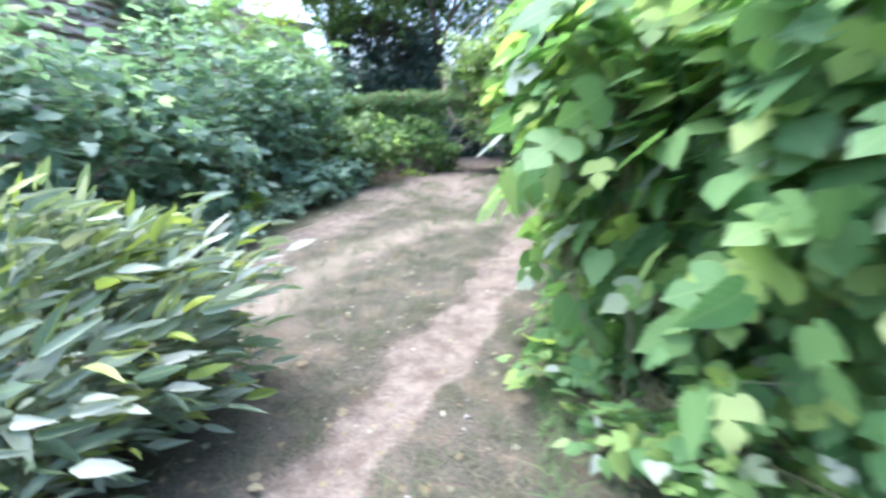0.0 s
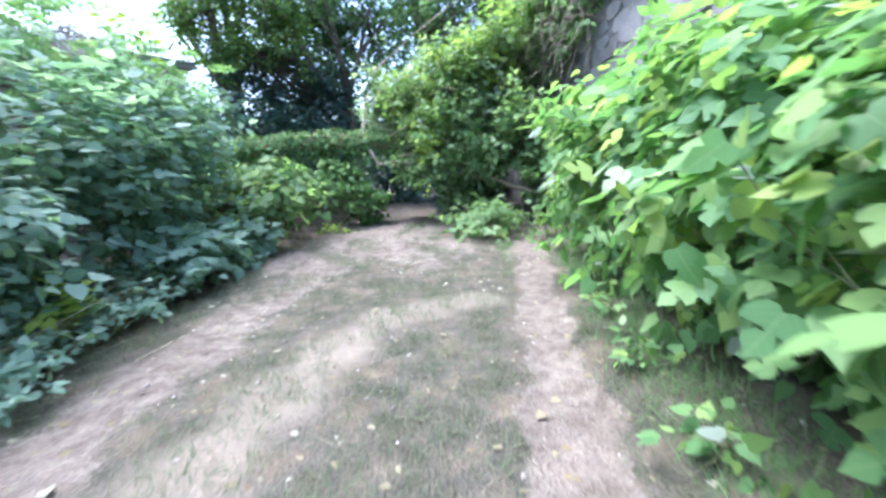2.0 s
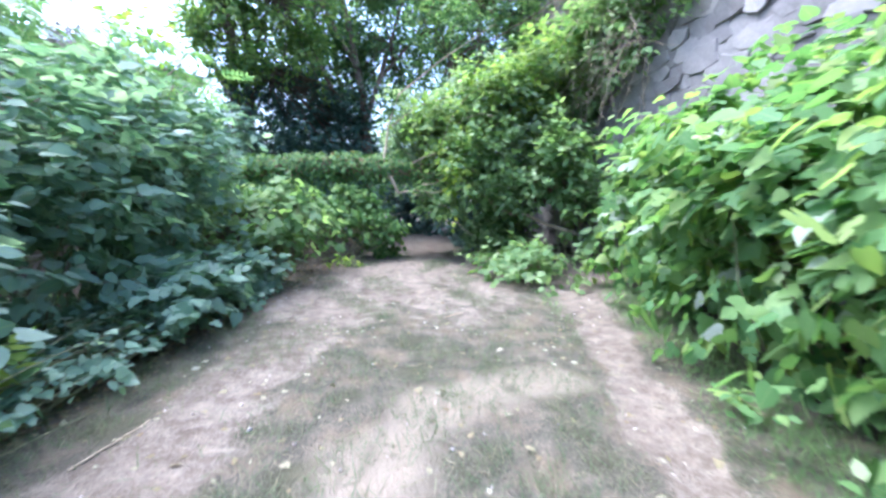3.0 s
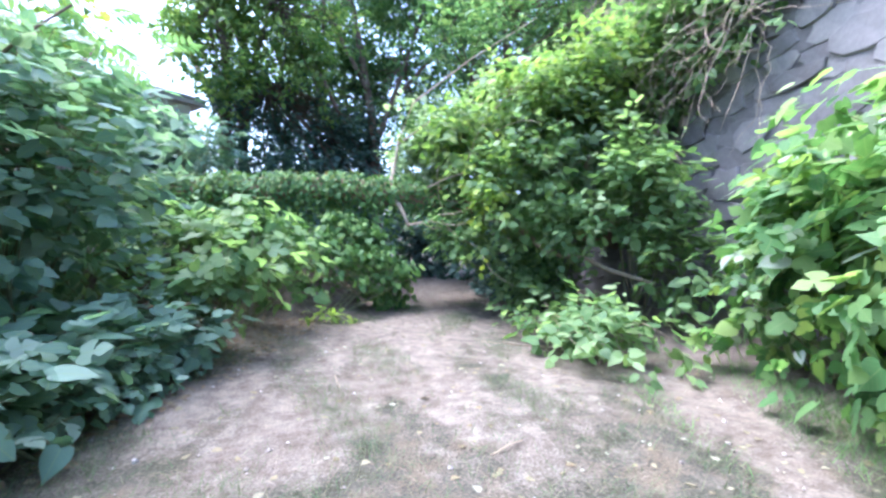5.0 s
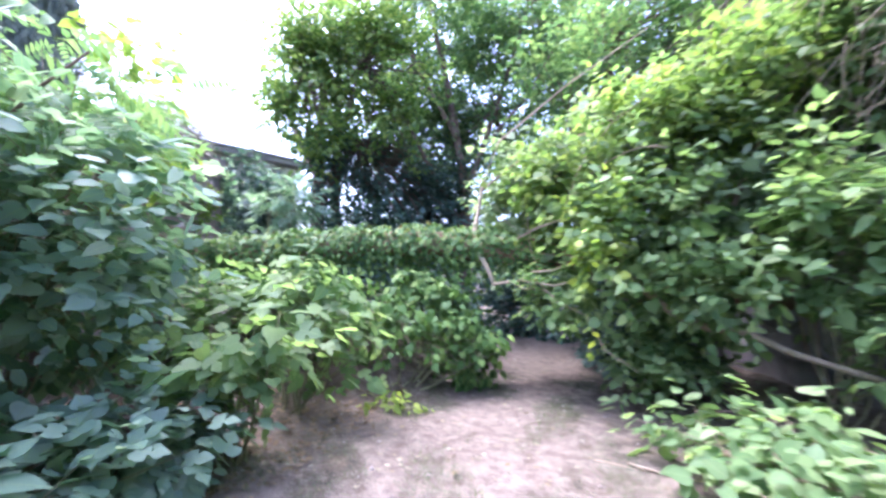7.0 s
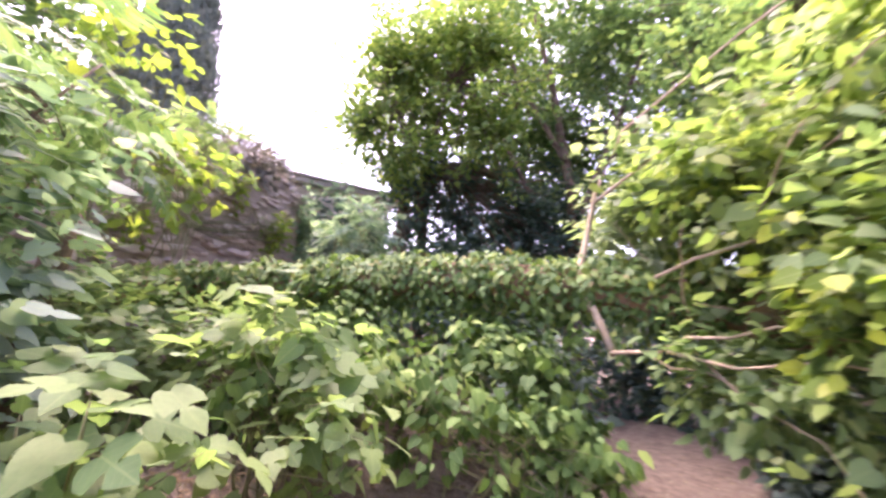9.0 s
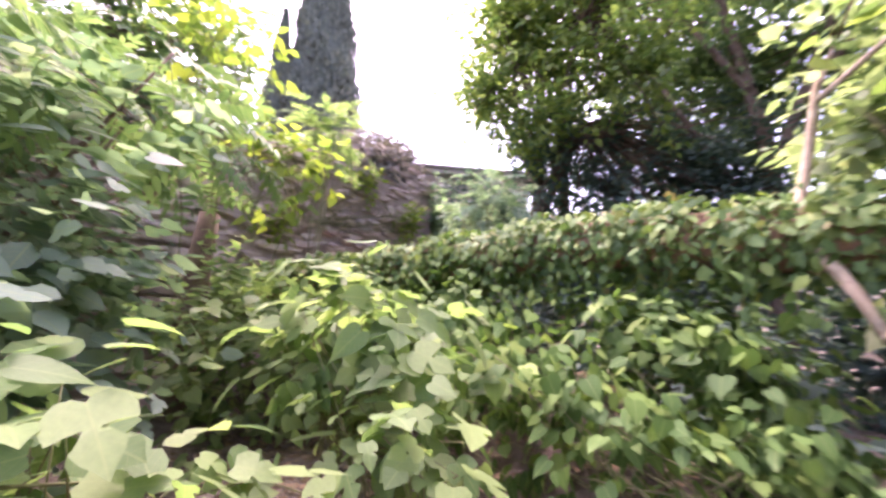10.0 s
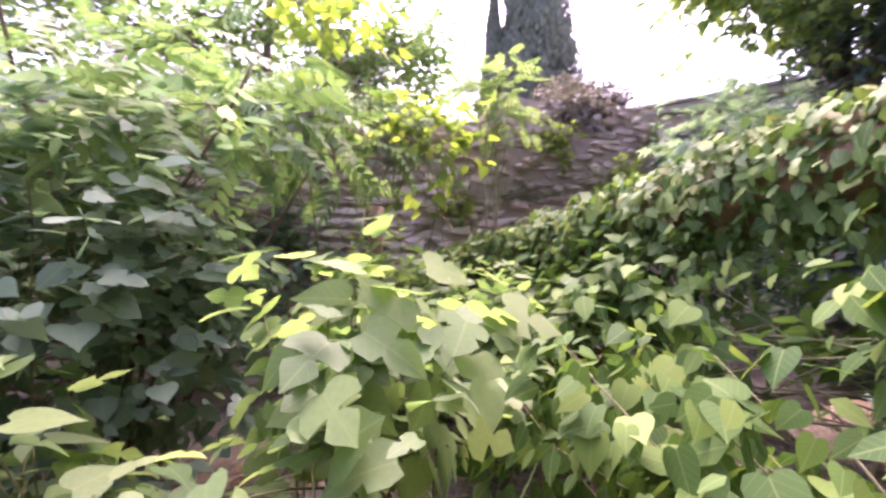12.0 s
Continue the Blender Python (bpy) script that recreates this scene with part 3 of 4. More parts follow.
ruin = tagged(slab("wall_west", (-7.0, -6.45, 3.0, 14.0, -0.6, 4.0), MORTAR, None, 0.05), "ruined rubble wall overgrown with creepers", "wall", kind="structure")
ruin_high = tagged(slab("wall_west_high", (-7.05, -6.42, 14.0, 17.2, -0.6, 4.5), MORTAR, None, 0.08), "higher broken end of the rubble wall", "wall", kind="structure")

# ---- fallen tree over the path ----
TRUNK = [((-6.2, 12.7, 1.45), 0.2), ((-5.0, 13.2, 1.72), 0.2), ((-3.8, 13.5, 1.85), 0.2), ((-2.6, 13.6, 2.0), 0.2), ((-1.2, 13.62, 2.1), 0.21), ((0.2, 13.6, 2.07), 0.22), ((1.4, 13.55, 1.95), 0.24), ((2.6, 13.5, 1.8), 0.26), ((4.0, 13.5, 1.6), 0.3), ((4.6, 13.5, 1.5), 0.32)]
fallen = thing("fallen_tree", (4.4, 13.5, 0.2), "fallen tree trunk arching over the path, wrapped in ivy", "tree")
fb = np.array(fallen.location)
part("trunk", tube_mesh("trunk", [[(np.array(p) - fb, r) for p, r in TRUNK]], REDWOOD, 14, 0.1), fallen, "reddish-brown bare bark")


def limb_of(parent, base, pts, mat, name="limb", sides=8, label=""):
    part(name, tube_mesh(name, [[(np.array(p, float) - base, r) for p, r in pts]], mat, sides, 0.08), parent, label)


limb_of(fallen, fb, [((-0.06, 13.4, 2.12), 0.045), ((0.02, 13.38, 1.95), 0.04), ((0.14, 13.26, 1.72), 0.034), ((0.24, 13.15, 1.48), 0.028)], PALEWOOD, "broken_branch", 8, "pale snapped branch stub")
for pts in (
    [((0.22, 13.15, 1.5), 0.018), ((0.4, 13.0, 1.53), 0.015), ((0.55, 12.92, 1.55), 0.014), ((0.72, 12.8, 1.68), 0.012), ((0.95, 12.66, 1.7), 0.011), ((1.2, 12.55, 1.8), 0.01), ((1.5, 12.4, 1.74), 0.008), ((1.8, 12.3, 1.76), 0.006)],
    [((0.45, 12.98, 1.54), 0.01), ((0.62, 12.8, 1.44), 0.009), ((0.8, 12.72, 1.46), 0.007), ((1.0, 12.55, 1.36), 0.005), ((1.15, 12.5, 1.4), 0.003)],
    [((0.6, 12.86, 1.56), 0.012), ((0.95, 12.5, 1.5), 0.01), ((1.3, 12.2, 1.6), 0.008), ((1.7, 12.0, 1.56), 0.005)],
    [((0.75, 12.8, 1.6), 0.01), ((1.0, 12.5, 1.3), 0.009), ((1.3, 12.3, 1.15), 0.007), ((1.4, 11.9, 0.8), 0.006), ((1.7, 11.7, 0.6), 0.004)],
    [((2.0, 13.4, 1.85), 0.07), ((2.15, 12.7, 1.5), 0.055), ((2.3, 12.2, 1.2), 0.045), ((2.55, 11.97, 1.08), 0.042), ((2.85, 11.8, 1.06), 0.038), ((3.1, 11.5, 0.9), 0.034), ((3.5, 11.0, 0.75), 0.025)],
    [((-0.1, 13.5, 2.1), 0.035), ((0.0, 13.6, 2.7), 0.03), ((0.05, 13.7, 3.1), 0.027), ((0.3, 13.7, 3.8), 0.02), ((1.3, 13.4, 4.6), 0.013), ((2.4, 13.0, 5.3), 0.008)],
    [((0.5, 13.4, 2.15), 0.018), ((0.8, 12.9, 2.3), 0.015), ((1.4, 12.5, 2.5), 0.012), ((2.2, 12.2, 2.55), 0.007)],
    [((0.05, 13.65, 3.0), 0.02), ((0.7, 13.4, 3.5), 0.016), ((1.5, 13.0, 3.7), 0.012), ((2.3, 12.6, 4.1), 0.007)],
    [((1.6, 13.4, 2.1), 0.05), ((2.2, 12.9, 2.9), 0.04), ((2.8, 12.4, 3.5), 0.03), ((3.2, 12.0, 4.2), 0.015)],
    [((3.2, 13.4, 1.8), 0.06), ((3.3, 12.7, 2.6), 0.045), ((3.5, 12.3, 3.6), 0.03), ((3.7, 12.0, 4.6), 0.015)],
):
    limb_of(fallen, fb, pts, PALEWOOD)

# ivy on the trunk: leaves hang round it and trail below
tp = np.array([p for p, _ in TRUNK])
tf = rng.uniform(0, 0.66, 15500)
ti = np.clip((tf * 9).astype(int), 0, 8)
tpos = tp[ti] + (tp[ti + 1] - tp[ti]) * (tf * 9 - ti)[:, None]
ta = np.where(rng.random(len(tf)) < 0.45, rng.normal(2.1, 0.75, len(tf)), rng.uniform(0, 2 * np.pi, len(tf)))
tr = (0.17 + 0.16 * rng.random(len(tf)) ** 2.2) * (1 + 0.22 * np.sin(tf * 61) * np.sin(tf * 137 + ta))
tout = np.stack([rng.normal(0, 0.15, len(tf)), np.cos(ta), np.sin(ta)], 1)
tpos = tpos + tout * tr[:, None]
ttip = unit(tout * 0.35 + np.stack([rng.normal(0, 0.7, len(tf)), rng.normal(0, 0.35, len(tf)), np.full(len(tf), -0.7)], 1))
trot = frames_for(unit(tout + np.array([0, 0, 0.5]) + rng.normal(0, 0.5, tout.shape)), ttip)
tsz = rng.uniform(0.04, 0.115, len(tf))
# strands of ivy that trail below the trunk
sp, sr = [], []
for k in range(70):
    f = rng.uniform(0.5, 5.7)
    i = int(f)
    top = tp[i] + (tp[i + 1] - tp[i]) * (f - i) + np.array([0, rng.uniform(-0.26, 0.1), -0.15])
    drop, drift = rng.uniform(0.15, 0.6), rng.normal(0, 0.12, 2)
    for g in np.linspace(0, 1, int(drop / 0.03)):
        sp.append(top + np.array([drift[0] * g, drift[1] * g, -drop * g]) + rng.normal(0, 0.025, 3))
sp = np.array(sp)
sn = unit(np.array([0, -0.8, 0.4]) + rng.normal(0, 0.4, sp.shape))
tpos = np.concatenate([tpos, sp])
trot = np.concatenate([trot, frames_for(sn, unit(np.array([0, -0.2, -1.0]) + rng.normal(0, 0.3, sp.shape)))])
tsz = np.concatenate([tsz, rng.uniform(0.04, 0.09, len(sp))])
IVY_OWN = mesh_from("leaf", *IVYLEAF[:2], IVY, IVYLEAF[2])
for i in range(260):
    lf = part("leaf", IVY_OWN, fallen)
    lf.matrix_basis = Matrix.Translation(tpos[i] - fb) @ Matrix(trot[i].tolist()).to_4x4() @ Matrix.Scale(float(tsz[i]), 4)
part("ivy", scatter_mesh("ivy", [IVYLEAF, OVAL], tpos[260:] - fb, trot[260:], tsz[260:], IVY), fallen, "ivy leaves along the trunk", "stuff")

# crown of the fallen tree, hanging over the path and against the wall
def crown_part(blobs, mat, leaf, templates, per=7, singles=0, **kw):
    P, R, S = [], [], []
    for c, r, k in blobs:
        p, ro, s, _ = clump_points(c, r, k, per, leaf, **kw)
        P.append(p), R.append(ro), S.append(s)
    P, R, S = (np.concatenate(a) for a in (P, R, S))
    ok = keep_clear(P, 0.45)
    P, R, S = P[ok] - fb, R[ok], S[ok]
    mix = rng.permutation(len(P))
    P, R, S = P[mix], R[mix], S[mix]
    own = mesh_from("leaf", *templates[0][:2], mat, templates[0][2])
    for i in range(singles):
        lf = part("leaf", own, fallen)
        lf.matrix_basis = Matrix.Translation(P[i]) @ Matrix(R[i].tolist()).to_4x4() @ Matrix.Scale(float(S[i]), 4)
    part("crown", scatter_mesh("crown", templates, P[singles:], R[singles:], S[singles:], mat), fallen, "", "stuff")


crown_part([((1.7, 14.0, 2.9), (1.5, 1.0, 1.2), 620), ((3.0, 13.0, 3.0), (1.3, 1.3, 1.5), 700), ((0.6, 14.2, 2.7), (0.7, 0.6, 0.8), 160)], SAGE, 0.15, [OVAL, HEART])
crown_part([((1.15, 12.9, 1.35), (0.6, 0.5, 0.42), 130), ((2.5, 12.7, 1.5), (0.9, 0.8, 0.9), 330), ((2.45, 12.9, 0.5), (0.75, 0.9, 0.5), 200)], LIGHT, 0.13, [OVAL, HEART])
crown_part([((1.35, 11.9, 1.9), (0.4, 0.6, 0.9), 45), ((2.6, 12.2, 3.6), (0.9, 0.8, 0.9), 60)], YELLOW, 0.13, [OVAL], singles=100, face=0.8, up=0.6)
crown_part([((1.35, 11.9, 1.9), (0.4, 0.6, 0.9), 50), ((1.9, 11.9, 2.3), (0.6, 0.7, 0.9), 90), ((2.5, 11.6, 1.5), (0.6, 0.6, 0.5), 90)], LIGHT, 0.13, [OVAL, HEART], singles=120, face=0.8, up=0.6)
crown_part([((1.2, 13.0, 2.9), (0.9, 0.8, 0.8), 180), ((2.4, 12.4, 3.4), (1.1, 0.8, 0.9), 260), ((3.4, 12.2, 4.0), (0.9, 0.9, 0.9), 240)], LIME, 0.14, [OVAL, HEART], face=0.9, up=0.6)

for k in range(34):
    a = np.array([rng.uniform(0.8, 3.6), rng.uniform(12.4, 14.0), rng.uniform(1.2, 3.0)])
    e = a + np.array([rng.uniform(-0.9, 0.9), rng.uniform(-1.5, -0.4), rng.uniform(-0.3, 1.3)])
    if keep_clear(np.array([e]), 0.8)[0]:
        part("branch", tube_mesh("branch", [bend(a - fb, e - fb, 0.014, 0.004, 0.16, 8)], PALEWOOD, 5), fallen)

# ---- bushes to the east of the path ----
MB = [LOBED, MITTEN, LOBED, HEART]
label = "paper mulberry bush with large lobed green leaves"
for at, blobs, singles in (
    ((1.6, 1.6, 0), [((1.55, 1.65, 1.25), (0.9, 0.85, 1.2), 420)], 280),
    ((2.7, 1.4, 0), [((2.6, 1.5, 1.4), (0.9, 1.1, 1.4), 420)], 120),
    ((1.9, 2.8, 0), [((1.85, 2.8, 1.05), (0.95, 1.1, 1.35), 380)], 240),
    ((2.3, 4.3, 0), [((2.25, 4.3, 1.1), (0.95, 1.1, 1.25), 380)], 180),
    ((2.8, 5.9, 0), [((2.75, 5.9, 1.15), (0.95, 1.2, 1.25), 380), ((3.2, 5.7, 2.2), (0.6, 0.8, 0.5), 80)], 140),
    ((3.3, 7.4, 0.1), [((3.3, 7.4, 1.25), (0.9, 1.1, 1.3), 380)], 110),
    ((3.6, 8.9, 0.1), [((3.6, 8.9, 1.15), (0.75, 0.9, 1.2), 320)], 90),
):
    bush("paper_mulberry_bush", at, blobs, MB, MULBERRY, 0.18, label, "mulberry bushes along the trail", singles, 8, up=0.5, face=0.9, droop=0.75, gap=1.0 if at[1] < 2 else 0.65)
bush("paper_mulberry_bush", (0.98, 2.1, 0), [((0.66, 2.15, 1.5), (0.36, 0.45, 0.45), 36), ((0.8, 2.3, 0.9), (0.25, 0.4, 0.4), 22)], [LOBED, LOBED, HEART], MULBERRY, 0.19, "slender paper mulberry leaning out over the trail", "mulberry bushes along the trail", 120, 5, up=0.6, face=0.8, droop=0.8, gap=0.6, per=5)
bush("fallen_branch", (2.3, 10.6, 0.02), [((2.25, 10.35, 0.25), (0.75, 0.9, 0.35), 130)], [OVAL, HEART], LIGHT, 0.15, "leafy green branch lying on the earth beside the path", "", 120, 5, "branch", PALEWOOD, floor=0.02, jag=0.5, face=0.8)
bush("sapling", (3.5, 11.4, 0.1), [((3.4, 11.3, 1.75), (0.75, 0.8, 0.7), 130), ((3.6, 10.7, 1.0), (0.5, 0.6, 0.7), 80), ((3.2, 11.0, 2.2), (0.55, 0.6, 0.7), 110)], [OVAL, HEART], LIGHT, 0.15, "green sapling at the foot of the stone wall", "", 60, 5)

# ---- vegetation to the west of the path ----
bush("grey_bush", (-1.75, 1.6, 0), [((-1.7, 1.72, 0.4), (0.62, 0.75, 0.6), 450)], [FOLDED, FOLDED, LANCE], DROOP, 0.17, "low bush with long folded grey-green leaves", "", 280, 10, droop=-0.02, up=0.5, lead=(0.6, 0.5, 0.15), jag=0.25, shell=0.5)
for at, blobs, singles in (
    ((-4.7, 4.4, -0.3), [((-4.7, 4.4, 1.2), (1.4, 1.4, 1.8), 520)], 60),
    ((-4.1, 6.3, -0.3), [((-4.25, 6.3, 1.1), (1.35, 1.4, 1.6), 520)], 80),
    ((-3.7, 8.1, -0.2), [((-3.8, 8.1, 1.1), (1.25, 1.3, 1.65), 520)], 100),
    ((-3.4, 9.9, -0.2), [((-3.45, 9.9, 1.25), (1.1, 1.2, 1.5), 480)], 160),
):
    bush("thicket_bush", at, blobs, [HEART, MITTEN, OVAL], HAZY, 0.16, "dense green thicket with broad leaves, haze put into their colour", "thicket beside the path", singles, 7, up=0.7, face=0.7)
bush("mulberry_sapling", (-2.0, 11.6, 0), [((-1.95, 11.65, 1.25), (0.45, 0.45, 0.38), 34), ((-1.6, 11.6, 0.75), (0.6, 0.5, 0.5), 28)], MB, LIGHT, 0.175, "young mulberry with bright broad leaves beside the path", "mulberry saplings by the path", 290, 9, gap=0.65, up=0.6, face=0.85, droop=0.6, floor=0.3, per=6)
bush("mulberry_sapling", (-2.0, 10.5, 0), [((-1.95, 10.45, 0.75), (0.55, 0.55, 0.42), 42)], MB, LIGHT, 0.185, "low spreading mulberry with pale broad leaves", "mulberry saplings by the path", 240, 7, gap=0.65, up=0.7, face=0.7, droop=0.5, floor=0.3, per=6)
bush("climber_bush", (-1.0, 12.6, 0), [((-1.9, 12.65, 0.9), (0.75, 0.4, 0.5), 90), ((-0.95, 12.65, 0.75), (0.6, 0.35, 0.5), 56), ((-0.15, 13.2, 0.55), (0.5, 0.45, 0.6), 150)], [HEART, HEART, OVAL], HEDERA, 0.125, "climber with heart-shaped leaves over the earth bank", "", 290, 7, "climber", gap=1.1, up=0.4, face=1.0, droop=1.0, lead=(0, -0.3, -0.2))
bush("bank_plants", (-4.3, 12.2, 0.2), [((-4.4, 12.2, 0.9), (1.2, 0.9, 0.9), 330), ((-3.0, 12.6, 1.0), (0.7, 0.6, 0.6), 150)], [HEART, OVAL], LIGHT, 0.13, "mixed green plants on the bank below the ruined wall", "", 120, 6, "plants")
bush("low_plant", (-2.2, 8.6, 0), [((-2.45, 8.5, 0.25), (0.45, 0.8, 0.38), 110), ((-2.3, 9.8, 0.3), (0.4, 0.6, 0.38), 70)], MB, HAZY, 0.17, "low broad-leaved plant at the edge of the path", "", 120, 5)
bush("yellow_plant", (-0.95, 12.0, 0), [((-0.95, 11.95, 0.1), (0.25, 0.15, 0.1), 12)], [OVAL], YELLOW, 0.1, "small yellow-green plant on bare earth", "", 40, 3, "plant")
bush("ivy_curtain", (-1.6, 13.2, 0), [((-2.7, 13.35, 1.35), (1.1, 0.35, 0.45), 170), ((-0.8, 13.4, 1.25), (1.0, 0.35, 0.5), 180)], [OVAL, HEART], HEDERA, 0.11, "dark green climbers hanging under the fallen trunk", "", 80, 6, "climber", face=0.9, up=0.5, droop=0.9)
bush("tree_of_heaven", (-4.2, 10.0, 0), [((-3.5, 10.3, 2.8), (0.8, 0.95, 0.45), 36), ((-4.6, 9.4, 3.0), (0.9, 1.2, 0.6), 32), ((-4.4, 11.3, 2.9), (0.5, 0.5, 0.5), 20), ((-5.2, 9.8, 3.8), (0.5, 0.8, 0.4), 20)], [PINNATE, FEATHER], FEATHERY, 0.42, "tall thin saplings with light feathery leaves", "", 80, 7, "tree", BARK, stem_r=0.03, per=3, up=0.8, face=0.5, droop=0.5)
bush("wall_sapling", (-4.7, 12.5, 0.2), [((-4.5, 12.5, 3.0), (0.35, 0.6, 0.55), 42), ((-4.1, 11.5, 3.85), (0.4, 0.55, 0.5), 26)], [HEART, MITTEN], YELLOW, 0.15, "yellow-green sapling growing before the ruined wall", "", 60, 3, "sapling", per=5)
bush("ailanthus_sapling", (-5.6, 13.7, 0), [((-5.5, 13.7, 3.9), (0.35, 0.45, 0.55), 34)], [FEATHER], LIGHT, 0.32, "thin pale sapling standing against the rubble wall", "", 30, 3, "sapling", per=3)
bush("ailanthus_sapling", (-4.3, 16.0, 0), [((-4.25, 16.0, 3.0), (0.6, 0.5, 0.6), 60)], [FEATHER], HAZY, 0.34, "grey-green feathery sapling behind the fallen trunk", "", 30, 4, "sapling", per=3)

# ---- trees beyond ----
tree("broad_tree", (-0.3, 19.5, 0), [((-0.3, 19.5, -0.2), 0.26), ((-0.2, 19.6, 2.5), 0.2), ((-0.4, 19.8, 5.0), 0.15), ((-1.1, 20, 8.5), 0.09), ((-1.8, 20, 11), 0.05)],
     [[((-0.25, 19.6, 3.0), 0.11), ((-1.2, 19.4, 4.6), 0.08), ((-2.4, 19.2, 6.9), 0.04)], [((-0.3, 19.7, 4.2), 0.1), ((0.6, 19.9, 7.0), 0.07), ((1.6, 20, 10.6), 0.04)], [((-0.6, 19.8, 6.0), 0.08), ((-2.0, 19.8, 8.5), 0.05), ((-2.8, 19.8, 11), 0.03)], [((0.1, 19.8, 5.6), 0.06), ((1.6, 19.6, 7.4), 0.04), ((2.6, 19.5, 9.4), 0.02)]],
     [((-1.6, 20.5, 9.5), (2.8, 2.4, 3.0), 900), ((1.5, 20.5, 9.0), (2.6, 2.2, 3.2), 900), ((0.5, 21.5, 5.5), (3.0, 1.2, 2.2), 600), ((-1.6, 20.8, 6.2), (2.0, 1.0, 2.4), 700), ((0.3, 22.0, 8.6), (4.2, 1.0, 3.2), 850), ((3.2, 20.0, 8.6), (1.6, 1.4, 2.6), 500)], [OVAL, DIAMOND], TREE, 0.19, "broad-leaved tree with several dark stems")
# shaded lower part of the crown, put into dark leaf colour
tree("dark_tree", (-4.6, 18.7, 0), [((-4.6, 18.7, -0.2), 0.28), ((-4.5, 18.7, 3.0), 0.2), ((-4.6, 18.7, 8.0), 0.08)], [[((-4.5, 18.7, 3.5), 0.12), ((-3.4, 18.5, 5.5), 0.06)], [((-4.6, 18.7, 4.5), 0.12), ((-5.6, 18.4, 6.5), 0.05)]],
     [((-3.9, 18.8, 4.4), (1.3, 1.2, 1.5), 400), ((-2.3, 19.2, 4.0), (1.4, 1.0, 1.7), 400), ((-1.0, 19.6, 3.6), (1.0, 0.8, 1.8), 420)], [OVAL, DIAMOND], SHADED, 0.17, "full-crowned tree behind the fallen trunk, shade put into its dark leaves")
# lit part of the crown, put into brighter leaves before and above the dark ones
tree("lime_tree", (-4.2, 19.8, 0), [((-4.2, 19.8, -0.2), 0.2), ((-4.3, 19.6, 4.0), 0.15), ((-4.0, 18.2, 8.6), 0.05)], [[((-4.3, 19.4, 4.5), 0.08), ((-4.6, 17.6, 7.0), 0.04)], [((-4.3, 19.2, 5.0), 0.07), ((-3.2, 17.8, 7.4), 0.03)]],
     [((-4.4, 17.4, 7.5), (1.35, 1.2, 1.5), 480), ((-4.9, 17.0, 5.9), (0.65, 0.7, 0.8), 150), ((-2.8, 17.8, 8.0), (1.5, 1.0, 1.4), 420), ((-4.1, 17.2, 5.1), (0.9, 0.8, 0.8), 120), ((-2.4, 17.8, 6.0), (1.4, 0.8, 1.2), 240), ((-4.0, 18.6, 6.6), (1.6, 0.8, 1.4), 300)], [OVAL, DIAMOND], LIME, 0.17, "tree with a bright leafy crown against the sky", jag=0.45, shell=0.75)
tree("slope_tree", (4.0, 18.5, 0), [((4.0, 18.5, -0.2), 0.25), ((3.8, 18.3, 4.0), 0.18), ((3.4, 18.0, 8.0), 0.06)], [[((3.8, 18.3, 3.6), 0.1), ((2.4, 17.8, 6.0), 0.05)]],
     [((3.6, 17.4, 6.0), (2.4, 2.2, 3.2), 1100), ((5.0, 14.5, 7.0), (1.6, 2.4, 1.8), 500)], [OVAL, DIAMOND], TREE, 0.18, "green tree leaning over the retaining wall")
tree("ash_tree", (-10.5, 10.0, 0), [((-10.5, 10.0, -0.2), 0.2), ((-10.4, 10.0, 4.0), 0.15), ((-10.2, 10.1, 8.0), 0.05)], [[((-10.4, 10, 3.6), 0.09), ((-9.8, 11.6, 6.0), 0.04)], [((-10.4, 10, 4.2), 0.09), ((-9.6, 8.6, 6.4), 0.04)]],
     [((-9.8, 10.6, 6.4), (1.8, 2.6, 2.2), 620), ((-9.4, 7.2, 5.6), (1.8, 2.2, 2.4), 420), ((-10.0, 13.4, 6.3), (0.9, 1.0, 1.6), 170), ((-9.6, 11.8, 5.4), (1.0, 1.2, 1.2), 160)], [OVAL, DIAMOND], TREE, 0.2, "thin-crowned tree standing behind the ruined wall")
# undergrowth whose leaf colour is darkened for the shade under the trees
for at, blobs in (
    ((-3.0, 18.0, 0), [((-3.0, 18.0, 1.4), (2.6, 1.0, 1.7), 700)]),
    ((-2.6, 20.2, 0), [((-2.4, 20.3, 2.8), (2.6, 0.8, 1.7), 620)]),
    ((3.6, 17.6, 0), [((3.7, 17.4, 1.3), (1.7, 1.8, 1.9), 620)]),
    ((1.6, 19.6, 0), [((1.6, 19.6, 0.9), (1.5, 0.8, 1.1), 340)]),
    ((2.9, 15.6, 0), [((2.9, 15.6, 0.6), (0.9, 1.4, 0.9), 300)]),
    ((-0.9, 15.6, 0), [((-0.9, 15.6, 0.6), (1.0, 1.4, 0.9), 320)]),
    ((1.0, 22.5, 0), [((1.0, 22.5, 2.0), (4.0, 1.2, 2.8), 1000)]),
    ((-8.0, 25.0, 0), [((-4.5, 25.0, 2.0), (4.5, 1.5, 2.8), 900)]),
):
    bush("undergrowth", at, blobs, [OVAL, HEART], SHADED, 0.18, "undergrowth under the trees, their shade put into its dark leaves", "undergrowth", 0, 6)
far = [((30 * math.cos(a) * 1.3 - 2, 8 + 30 * math.sin(a) * 1.3, 2.0), (5.5, 5.5, 4.0 + 1.5 * math.sin(a * 5)), 420) for a in np.linspace(0, 2 * np.pi, 26, endpoint=False)]
